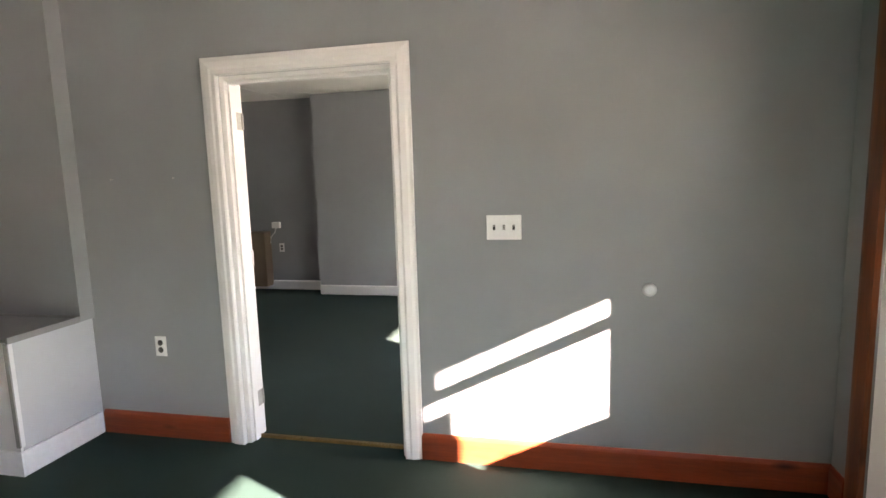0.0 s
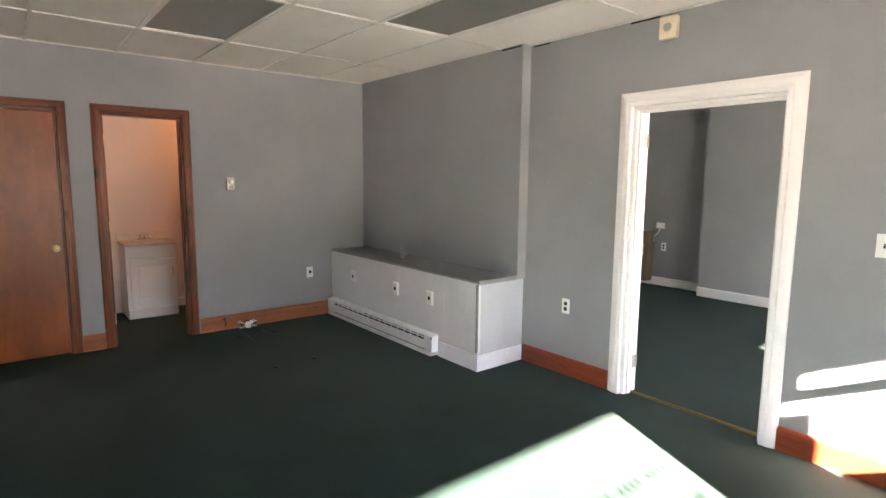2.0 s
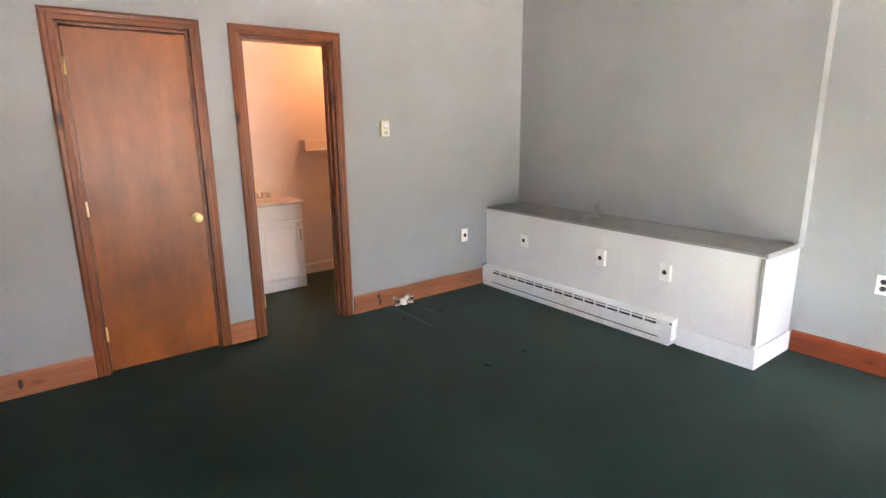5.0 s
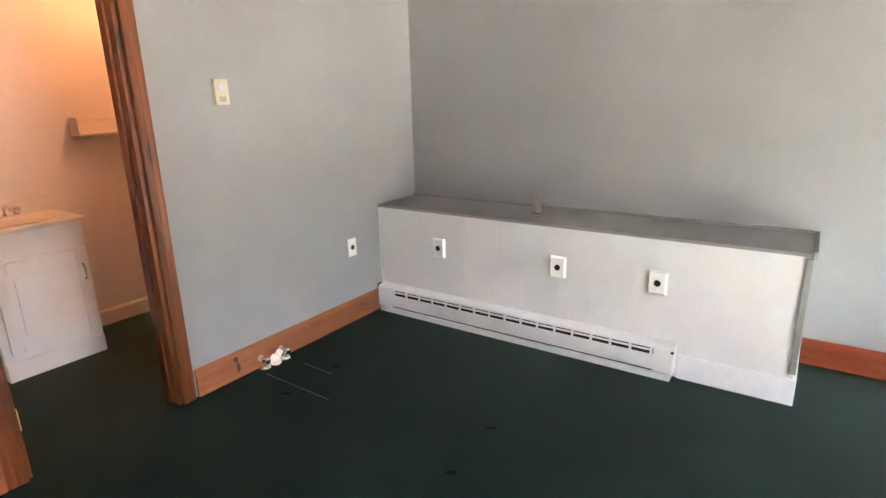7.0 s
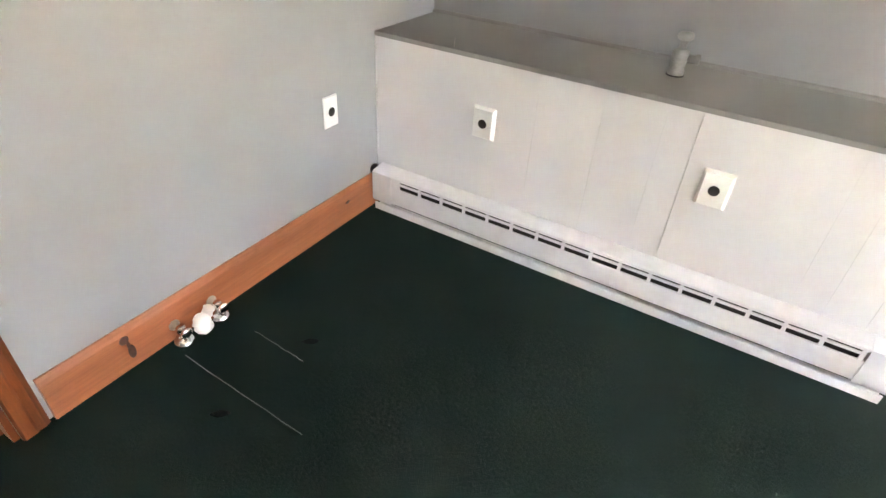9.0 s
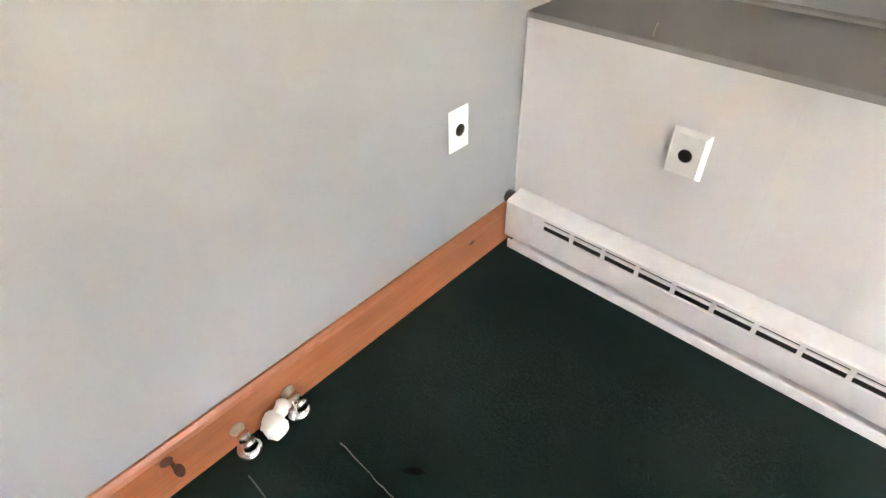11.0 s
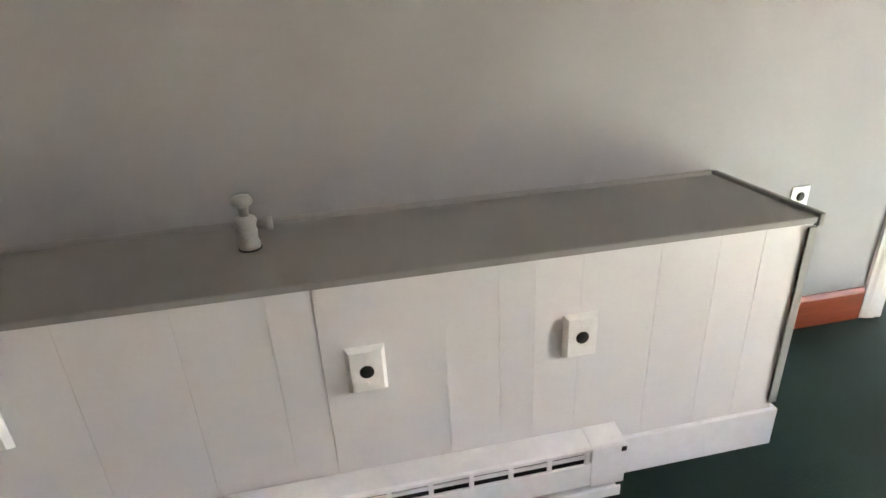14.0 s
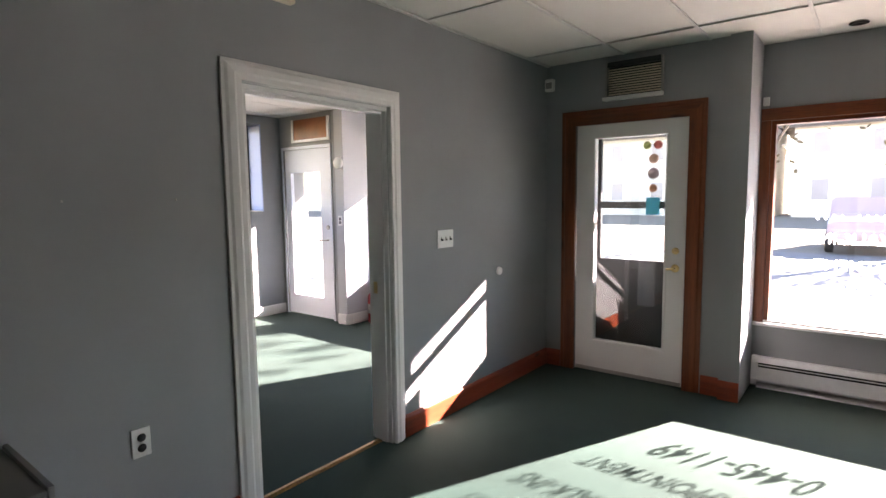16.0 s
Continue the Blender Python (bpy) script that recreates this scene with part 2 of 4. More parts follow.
def slab(axis, a0, a1, u0, u1, z0, z1, holes=()):
    """A wall of thickness a0..a1 across the axis, running u0..u1, with holes (u0, u1, z0, z1) right through it."""
    us = sorted({u0, u1, *(v for h in holes for v in h[:2])})
    zs = sorted({z0, z1, *(v for h in holes for v in h[2:])})
    bm, made = bmesh.new(), {}

    def vert(a, u, z):
        key = (a, u, z)
        if key not in made:
            made[key] = bm.verts.new((a, u, z) if axis == "x" else (u, a, z))
        return made[key]

    def solid(i, k):
        if not (0 <= i < len(us) - 1 and 0 <= k < len(zs) - 1):
            return False
        u, z = (us[i] + us[i + 1]) / 2, (zs[k] + zs[k + 1]) / 2
        return not any(h[0] < u < h[1] and h[2] < z < h[3] for h in holes)

    for i in range(len(us) - 1):
        for k in range(len(zs) - 1):
            if not solid(i, k):
                continue
            p, q, r, s = us[i], us[i + 1], zs[k], zs[k + 1]
            for a in (a0, a1):
                bm.faces.new([vert(a, p, r), vert(a, q, r), vert(a, q, s), vert(a, p, s)])
            for di, dk, (ua, za), (ub, zb) in ((-1, 0, (p, r), (p, s)), (1, 0, (q, r), (q, s)), (0, -1, (p, r), (q, r)), (0, 1, (p, s), (q, s))):
                if not solid(i + di, k + dk):
                    bm.faces.new([vert(a0, ua, za), vert(a1, ua, za), vert(a1, ub, zb), vert(a0, ub, zb)])
    bmesh.ops.recalc_face_normals(bm, faces=bm.faces[:])
    return bm


def moulding(u0, u1, w, depth, steps=((0.0, 1.0), (0.55, 1.0), (0.62, 0.72), (0.9, 0.62), (1.0, 0.35))):
    """A moulded board along x from u0 to u1, standing 0..w in z, its face towards -y."""
    bm = bmesh.new()
    prof = [(0.0, 0.0)] + [(-depth * d, w * s) for s, d in steps] + [(0.0, w)]
    ends = [[bm.verts.new((u, y, z)) for y, z in prof] for u in (u0, u1)]
    k = len(prof)
    for i in range(k):
        bm.faces.new((ends[0][i], ends[0][(i + 1) % k], ends[1][(i + 1) % k], ends[1][i]))
    bm.faces.new(ends[0][::-1])
    bm.faces.new(ends[1])
    bmesh.ops.recalc_face_normals(bm, faces=bm.faces[:])
    return bm


H = 2.53
# ---- setting: floors, walls, ceilings ----
lone("bathroom_floor", box(-1.48, -0.2402, -3.0, -1.13, -0.12, 0), CARPET, "dark green carpet of the bathroom", "carpet", kind="structure")
lone("closet_floor", box(-0.7, -0.2402, -4.5, -3.0002, -0.12, 0), CARPET, "dark green carpet of the closet", "carpet", kind="structure")
lone("floor", box(-0.24, 6.62, -4.5, 4.12, -0.12, 0), CARPET, "dark green cut-pile carpet, worn and dented", "carpet", kind="structure")
DOOR_HOLE = (3.335, 4.255, 0, 1.976)
lone("wall_north", slab("y", 0, 0.15, 0.0, 6.5, 0, H, [DOOR_HOLE]), GREY, "grey-blue painted wall with a white cased doorway", "wall", kind="structure")
lone("wall_north_furring", box(0, 2.41, -0.095, 0, 0.69, H), GREY, "grey-blue painted wall standing proud above the ledge", "wall", kind="structure")
CLOSET, BATH = (-3.582, -2.922, 0, 2.02), (-2.618, -1.985, 0, 2.02)
lone("wall_west", slab("x", -0.12, 0, -4.49, 0.15, 0, H, [CLOSET, BATH]), GREY, "grey-blue painted wall with two wood-cased doorways", "wall", kind="structure")
lone("wall_south", slab("y", -4.49, -4.37, 0, 6.86, 0, H), GREY, "grey-blue painted wall carrying white shelves", "wall", kind="structure")
ENTRY = (-1.135, -0.265, 0, 2.04)
lone("wall_east_entry", slab("x", 6.20, 6.5, -1.388, 0.0, 0, H, [ENTRY]), GREY, "grey-blue painted wall round the glazed entry door", "wall", kind="structure")
lone("wall_pier", box(6.155, 6.86, -1.522, -1.388, 0, H), GREY, "grey-blue painted pier beside the shop window", "pier", kind="structure")
SHOP = (-3.95, -1.59, 0.50, 1.985)
lone("wall_east_window", slab("x", 6.62, 6.86, -4.37, -1.522, 0, H, [SHOP]), GREY, "grey-blue painted wall below and above the shop window", "wall", kind="structure")


def ceiling_mesh(x0, x1, y0, y1, z, gx, gy, skip=()):
    """Lay-in tiles, each a little uneven, above the grid."""
    bm = bmesh.new()
    rnd = random.Random(5)
    xs = [x0] + sorted(g for g in gx if x0 < g < x1) + [x1]
    ys = [y0] + sorted(g for g in gy if y0 < g < y1) + [y1]
    for a, b in zip(xs, xs[1:]):
        for c, d in zip(ys, ys[1:]):
            if any(a <= s[0] <= b and c <= s[1] <= d for s in skip):
                continue
            up = rnd.uniform(0.001, 0.007)
            box(a + 0.003, b - 0.003, c + 0.003, d - 0.003, z + up, z + up + 0.018, 0.0, bm)
    box(x0, x1, y0, y1, z + 0.1, z + 0.14, 0.0, bm)
    return bm


GX = [0.95 + 1.22 * i for i in range(-1, 6)]
GY = [-0.64 - 0.61 * i for i in range(-2, 8)]
LIGHTS = [(1.56, -2.165), (2.78, -0.945)]
lone("ceiling", ceiling_mesh(0, 6.86, -4.37, 0, H, GX, GY, LIGHTS), TILE, "off-white lay-in ceiling tiles with uneven joints", "ceiling", kind="structure")
bars = bmesh.new()
for g in GX:
    if 0 < g < 6.6:
        box(g - 0.011, g + 0.011, -4.37, 0, H - 0.006, H + 0.002, 0, bars)
for g in GY:
    if -4.3 < g < -0.05:
        box(0, 6.6, g - 0.0112, g + 0.0112, H - 0.0064, H + 0.0016, 0, bars)
box(0, 0.022, -4.37, -0.095, H - 0.007, H + 0.001, 0, bars)
box(2.41, 6.20, -0.022, 0, H - 0.007, H + 0.001, 0, bars)
lone("ceiling_grid", bars, TBAR, "white metal ceiling grid, slightly sagging", "grid", kind="structure")

gap = bmesh.new()
for x0, x1, y in ((2.18, 2.39, -0.095), (2.44, 2.60, 0.0), (3.28, 3.49, 0.0)):
    box(x0, x1, y - 0.003, y - 0.0005, H - 0.020, H - 0.008, 0.0, gap)
lone("ceiling_gap", gap, DARK, "dark open joint between wall and ceiling", "joint", kind="structure")

for cx, cy in LIGHTS:
    lamp = thing("ceiling_light", pose(cx, cy, H), "unlit recessed ceiling light with a grey diffuser", "ceiling light", "recessed ceiling lights")
    fr = bmesh.new()
    for x0, x1, y0, y1 in ((-0.6, 0.6, -0.297, -0.277), (-0.6, 0.6, 0.277, 0.297), (-0.6, -0.58, -0.277, 0.277), (0.58, 0.6, -0.277, 0.277)):
        box(x0, x1, y0, y1, -0.002, 0.03, 0, fr)
    part("frame", fr, TBAR, lamp)
    part("diffuser", box(-0.578, 0.578, -0.275, 0.275, 0.006, 0.012), LENS, lamp, "grey ribbed plastic diffuser")
    part("housing", box(-0.6, 0.6, -0.297, 0.297, 0.031, 0.09), STEEL, lamp)


# ---- trim ----
def place(bm, m):
    bm.transform(m)
    return bm


def base_board(name, m, length, mat, label, h=0.135, t=0.016):
    """A skirting board along local x, its back on local y = 0, its face to -y."""
    bm = moulding(0, length, h, t, ((0.0, 1.0), (0.86, 1.0), (0.93, 0.8), (1.0, 0.4)))
    return lone(name, bm, mat, label, "baseboard", m, kind="structure")


base_board("baseboard_north", pose(2.413, -0.0005, 0), 0.822, PINE_X, "red-brown stained wood baseboard", 0.138)
base_board("baseboard_north_2", pose(4.343, -0.0005, 0), 1.856, PINE_X, "red-brown stained wood baseboard in sunlight", 0.138)
for nm, y0, y1 in (("baseboard_west", -1.905, -0.50), ("baseboard_west_2", -2.852, -2.688), ("baseboard_west_3", -4.37, -3.652)):
    base_board(nm, pose(0.0005, y0, 0, 0, 0, 90), y1 - y0, wood("pine_board_" + nm, (0.20, 0.062, 0.025), (0.30, 0.097, 0.040), (0.38, 0.135, 0.060), "x", 0.4), "knotty orange pine baseboard", 0.144)
def knot(board, u, z, rx, rz):
    part("knot", lathe([(1.0, 0.0), (0.9, -0.0006), (0.2, -0.0008)], 14, "y", pose(u, -0.0161, z) @ Matrix.Diagonal((rx, 1, rz, 1))), KNOT, board, "dark resin knot")


KNOT = plain("pine_knot", (0.05, 0.014, 0.008), 0.5, 0, 0.3)
west_board = scene.objects["baseboard_west"]
knot(west_board, 0.219, 0.106, 0.014, 0.015)
knot(west_board, 0.226, 0.084, 0.005, 0.018)
knot(west_board, 0.230, 0.056, 0.011, 0.026)
knot(west_board, 1.18, 0.09, 0.014, 0.007)
knot(scene.objects["baseboard_west_3"], 0.36, 0.075, 0.012, 0.030)
base_board("baseboard_south", pose(6.6, -4.3695, 0, 0, 0, 180), 6.58, PINE_X, "red-brown stained wood baseboard", 0.138)
base_board("baseboard_east", pose(6.1995, -0.02, 0, 0, 0, -90), 0.12, PINE_X, "red-brown stained wood baseboard", 0.138)
base_board("baseboard_east_2", pose(6.1995, -1.262, 0, 0, 0, -90), 0.126, PINE_X, "red-brown stained wood baseboard", 0.138)
base_board("baseboard_pier", pose(6.1545, -1.388, 0, 0, 0, -90), 0.134, PINE_X, "red-brown stained wood baseboard round the pier", 0.138)


def casing(parent, u0, u1, top, w, depth, mat, mat_head, steps=((0.0, 0.75), (0.06, 1.0), (0.3, 0.85), (0.42, 1.0), (0.72, 0.8), (0.85, 0.55), (1.0, 0.45))):
    """Three moulded boards round an opening u0..u1, face to -y of the parent. The inner edge is the thick one."""
    for name, m, length, mt in (("casing_side", pose(u0, 0, 0, 0, -90, 0), top, mat), ("casing_side", Matrix.Translation((u1, 0, 0)) @ Matrix.Scale(-1, 4, (1, 0, 0)) @ pose(0, 0, 0, 0, -90, 0), top, mat),
                                ("casing_head", pose(0, 0, top), None, mt_head(mat_head))):
        bm = moulding(0, length, w, depth, steps) if length else moulding(u0, u1, w, depth, steps)
        for v in bm.verts:                              # mitred corners
            if length and v.co.x > length / 2:
                v.co.x += v.co.z
            elif not length:
                v.co.x += v.co.z if v.co.x > (u0 + u1) / 2 else -v.co.z
        bm.transform(m)
        bmesh.ops.recalc_face_normals(bm, faces=bm.faces[:])
        part(name, bm, mt, parent)


def mt_head(m):
    return m


# the white doorway to the next room
dw = thing("door_1", pose(3.795, -0.0005, 0), "white painted cased doorway with hinges but no door", "doorway", kind="structure")
casing(dw, -0.46, 0.46, 1.976, 0.092, 0.028, WHITE, WHITE)
for x0, x1, x2 in ((-0.4595, -0.434, -0.422), (0.4595, 0.447, 0.436)):
    part("jamb", box(x0, x1, 0.002, 0.148, 0, 1.9525), WHITE, dw)
    part("door_stop", box(x1, x2, 0.03, 0.075, 0, 1.937, 0.002), WHITE, dw)
part("head_jamb", box(-0.4595, 0.4595, 0.002, 0.148, 1.953, 1.975), WHITE, dw)
part("head_stop", box(-0.4335, 0.4465, 0.03, 0.075, 1.938, 1.9525, 0.002), WHITE, dw)


def hinge_leaf(parent, x, y, z, mat, label, h=0.09, s=1, barrel=True):
    leaf = part("hinge", box(x, x + s * 0.003, y - 0.03, y + 0.022, z - h / 2, z + h / 2), mat, parent, label)
    if barrel:
        part("barrel", lathe([(0.004, -h / 2), (0.006, -h / 2 + 0.004), (0.006, h / 2 - 0.004), (0.004, h / 2)], 10, "z", Matrix.Translation((x + s * 0.005, y + 0.026, z))), mat, leaf)


for z, mat, lab in ((1.76, STEEL, "worn brass hinge leaf"), (1.02, WHITE, "painted-over hinge leaf"), (0.22, STEEL, "bare steel hinge leaf")):
    hinge_leaf(dw, -0.434, 0.112, z, mat, lab)
part("strike_plate", box(0.4445, 0.4468, 0.095, 0.125, 0.90, 0.97), BRASS, dw, "brass strike plate")
dwb = thing("door_1_far_side", pose(3.795, 0.1505, 0, 0, 0, 180), "white painted casing on the far side of the doorway", "doorway", kind="structure")
casing(dwb, -0.46, 0.46, 1.976, 0.092, 0.028, WHITE, WHITE)

# threshold strip with a roped bead
AGED = plain("aged_brass", (0.20, 0.125, 0.045), 0.42, 1.0, 0.35, 90)
th = thing("threshold_strip", pose(3.795, 0.09, 0), "brass carpet threshold strip with a roped bead", "threshold")
part("strip", place(moulding(-0.434, 0.434, 0.006, 0.042, ((0.0, 1.0), (0.6, 0.85), (1.0, 0.6))), pose(0, 0.021, 0)), AGED, th)
beads = bmesh.new()
for i in range(42):
    bead = box(-0.0075, 0.0075, -0.009, 0.009, 0.002, 0.0095, 0.002)
    bead.transform(pose(-0.43 + 0.0208 * i, 0, 0, 0, 0, 28))
    join(beads, bead)
part("roped_bead", beads, AGED, th)


# ---- wooden doors of the west wall ----
def west_frame(name, y0, y1, label):
    """A stained casing round an opening y0..y1 in the west wall."""
    c = (y0 + y1) / 2
    root = thing(name, pose(0.0005, c, 0, 0, 0, 90), label, "door frame", kind="structure")
    w2 = (y1 - y0) / 2
    casing(root, -w2, w2, 2.02, 0.068, 0.018, CASING, WOOD_HEAD, ((0.0, 0.6), (0.08, 1.0), (0.45, 0.95), (0.55, 0.75), (0.8, 0.85), (1.0, 0.5)))
    for s in (-1, 1):
        part("jamb", box(s * w2, s * (w2 - 0.016), 0.002, 0.118, 0, 2.004), CASING, root)
        part("door_stop", box(s * (w2 - 0.0162), s * (w2 - 0.026), 0.05, 0.08, 0, 1.99), CASING, root)
    part("head_jamb", box(-w2, w2, 0.002, 0.118, 2.0042, 2.0195), WOOD_HEAD, root)
    return root


WOOD_HEAD = wood("dark_casing_across", (0.070, 0.017, 0.006), (0.165, 0.041, 0.013), (0.27, 0.076, 0.025), "x", 0.36)
west_frame("door_2", -3.582, -2.922, "dark-stained wood casing of the closet door")
bf = west_frame("door_3", -2.618, -1.985, "dark-stained wood casing of the bathroom doorway")
for z in (1.80, 1.06, 0.25):
    hinge_leaf(bf, -0.300, 0.028, z, BRASS, "brass hinge")

cd = thing("closet_door", pose(-0.004, -3.252, 0.012), "closed flush closet door of stained birch veneer", "door")
part("leaf", box(-0.036, 0, -0.311, 0.311, 0, 1.985, 0.002), BIRCH, cd)
knob = part("knob", lathe([(0.012, 0.0), (0.012, 0.028), (0.022, 0.034), (0.028, 0.046), (0.027, 0.058), (0.018, 0.066), (0.002, 0.068)], 20, "x", Matrix.Translation((0.0, 0.262, 0.89))), BRASS, cd, "polished brass knob")
part("rosette", lathe([(0.031, 0.0), (0.031, 0.003), (0.026, 0.007), (0.012, 0.008)], 20, "x", Matrix.Translation((0.0005, 0.262, 0.89))), BRASS, knob)
for z in (1.78, 1.0, 0.24):
    part("hinge", lathe([(0.003, -0.045), (0.006, -0.042), (0.006, 0.042), (0.003, 0.045)], 8, "z", Matrix.Translation((0.005, -0.313, z))), BRASS, cd, "brass hinge barrel")

# bathroom door standing open against the bathroom's south wall
bd = thing("bathroom_door", pose(-0.125, -2.618, 0.012, 0, 0, 177), "stained wood bathroom door standing wide open", "door")
part("leaf", box(0.0, 0.575, -0.018, 0.018, 0, 1.985, 0.002), BIRCH, bd)
part("knob", lathe([(0.012, 0.0), (0.012, 0.028), (0.026, 0.04), (0.026, 0.055), (0.002, 0.064)], 16, "y", Matrix.Translation((0.515, -0.082, 0.89))), BRASS, bd, "brass knob")

# ---- radiator cover with its ledge ----
rc = thing("radiator_cover", pose(0, 0, 0), "long pale grey panelled radiator cover with a grey ledge", "radiator cover")


def grooved(x0, x1, z0, z1, grooves, y=-0.5):
    """Grooved plywood panelling: boards with hairline joints on a common backing."""
    back = part("panel", box(x0, x1, y + 0.0016, y + 0.014, z0, z1), PALE, rc, "pale grooved plywood panel")
    edges = [x0] + [g for g in grooves if x0 + 0.02 < g < x1 - 0.02] + [x1]
    for a, b in zip(edges, edges[1:]):
        part("board", box(a + (0.0009 if a > x0 else 0), b - (0.0009 if b < x1 else 0), y, y + 0.0015, z0, z1), PALE, back)


SEAM = 1.172
GROOVES = [0.670, 0.889, 1.076, 1.276, 1.454, 1.582, 1.669, 1.784, 1.982, 2.138, 2.26]
grooved(0.002, SEAM - 0.0007, 0.0, 0.698, GROOVES)
grooved(SEAM + 0.0007, 2.392, 0.0, 0.698, GROOVES, -0.503)
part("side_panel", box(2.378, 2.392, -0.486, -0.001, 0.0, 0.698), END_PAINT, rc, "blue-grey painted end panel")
part("top", box(0.002, 2.395, -0.505, -0.097, 0.6985, 0.712, 0.003), LEDGE, rc, "grey painted ledge")
part("end_moulding", box(2.396, 2.412, -0.512, -0.0965, 0.688, 0.722, 0.003), LEDGE, rc, "grey edge strip")
part("front_edge", box(0.0025, 2.3955, -0.5085, -0.5055, 0.696, 0.7115, 0.001), LEDGE, rc)
part("corner_strip", box(2.375, 2.4005, -0.511, -0.5035, 0.15, 0.687, 0.002), LEDGE, rc, "grey corner strip")
part("corner_strip", box(2.3925, 2.400, -0.5032, -0.482, 0.15, 0.687, 0.002), PALE, rc)
part("back_bead", place(moulding(0.002, 2.39, 0.012, 0.016, ((0.0, 1.0), (0.6, 0.8), (1.0, 0.3))), pose(0, -0.0955, 0.7125)), LEDGE, rc, "grey quarter-round bead")
part("corner_bead", box(0.002, 0.008, -0.506, -0.5005, 0.215, 0.698, 0.003), PALE, rc)
part("base_strip", box(1.912, 2.408, -0.516, -0.5035, 0.0, 0.128, 0.003), ENAMEL, rc, "white painted base board")
part("base_strip", box(2.3925, 2.408, -0.5033, -0.017, 0.0, 0.128, 0.003), ENAMEL, rc, "white painted base board")

# electric baseboard heater
htr = thing("baseboard_heater", pose(0, 0, 0), "white enamelled electric baseboard heater with louvre slots", "heater")


def strip_mesh(prof, x0, x1, close=True):
    bm = bmesh.new()
    a, b = ([bm.verts.new((x, y, z)) for y, z in prof] for x in (x0, x1))
    k = len(prof)
    for i in range(k if close else k - 1):
        bm.faces.new((a[i], a[(i + 1) % k], b[(i + 1) % k], b[i]))
    bm.faces.new(a[::-1])
    bm.faces.new(b)
    bmesh.ops.recalc_face_normals(bm, faces=bm.faces[:])
    return bm


part("back_plate", strip_mesh([(-0.505, 0.02), (-0.505, 0.178), (-0.511, 0.178), (-0.511, 0.02)], 0.03, 1.90), ENAMEL, htr)
part("hood", strip_mesh([(-0.5055, 0.179), (-0.5055, 0.184), (-0.566, 0.1745), (-0.5725, 0.170), (-0.5725, 0.1605), (-0.569, 0.1605), (-0.565, 0.169)], 0.123, 1.808), ENAMEL, htr)
part("front_cover", strip_mesh([(-0.5695, 0.126), (-0.574, 0.1225), (-0.574, 0.049), (-0.564, 0.042), (-0.561, 0.045), (-0.570, 0.052), (-0.570, 0.120), (-0.5665, 0.123)], 0.123, 1.808), ENAMEL, htr)
part("element", box(0.125, 1.806, -0.553, -0.512, 0.03, 0.165), DARK, htr, "dark heating element")
part("bottom_lip", strip_mesh([(-0.5055, 0.004), (-0.582, 0.004), (-0.582, 0.034), (-0.578, 0.037), (-0.574, 0.014), (-0.5055, 0.022)], 0.045, 1.893), ENAMEL, htr)
n_slots = 16
for i in range(n_slots + 1):
    x = 0.158 + i * (1.638 / n_slots)
    part("slot_bar", box(x - 0.006, x + 0.006, -0.5728, -0.5665, 0.122, 0.164, 0.001), ENAMEL, htr)
part("slot_rail", strip_mesh([(-0.5722, 0.1435), (-0.5705, 0.1515), (-0.566, 0.1515), (-0.5675, 0.1435)], 0.15, 1.80), ENAMEL, htr)
part("slot_end", box(0.124, 0.150, -0.5722, -0.5665, 0.121, 0.1645, 0.001), ENAMEL, htr)
for x0, x1 in ((0.028, 0.1225), (1.8085, 1.903)):
    part("end_cap", strip_mesh([(-0.505, 0.036), (-0.505, 0.1845), (-0.567, 0.1755), (-0.5745, 0.1705), (-0.5755, 0.120), (-0.5755, 0.045), (-0.569, 0.036)], x0, x1), ENAMEL, htr)
part("cap_gap", box(1.889, 1.9032, -0.5763, -0.5735, 0.150, 0.164), DARK, htr, "dark open corner of the end cap")
part("stub_pipe", lathe([(0.02, 0), (0.022, 0.004), (0.022, 0.022), (0.02, 0.026)], 14, "x", Matrix.Translation((0.001, -0.535, 0.160))), BLACK, htr, "dark pipe stub")

# ---- plates on the walls ----
def frustum(w, h, inset, depth):
    """A plate with slanting sides, its face towards -y."""
    bm = bmesh.new()
    a = [bm.verts.new((x, 0, z)) for x, z in ((-w, -h), (w, -h), (w, h), (-w, h))]
    b = [bm.verts.new((x, -depth, z)) for x, z in ((-w + inset, -h + inset), (w - inset, -h + inset), (w - inset, h - inset), (-w + inset, h - inset))]
    for i in range(4):
        bm.faces.new((a[i], a[(i + 1) % 4], b[(i + 1) % 4], b[i]))
    bm.faces.new(b)
    bm.faces.new(a[::-1])
    bmesh.ops.recalc_face_normals(bm, faces=bm.faces[:])
    return bm


def cable_plate(m, label, deep=True):
    root = thing("cable_plate", m, label, "wall plate", "cable wall plates")
    d = 0.015 if deep else 0.006
    part("plate", frustum(0.045, 0.060, 0.0085, d) if deep else frustum(0.036, 0.058, 0.004, d), PLASTIC, root)
    part("hole", lathe([(0.0165, 0), (0.0165, -0.0012), (0.001, -0.0014)], 20, "y", Matrix.Translation((0, -d - 0.0002, 0))), DARK, root, "dark round cable hole")
    for z in (-0.03, 0.03):
        part("screw", lathe([(0.0032, 0), (0.003, -0.0009), (0.001, -0.0012)], 10, "y", Matrix.Translation((0, -d - 0.0002, z))), PLASTIC, root)
    return root


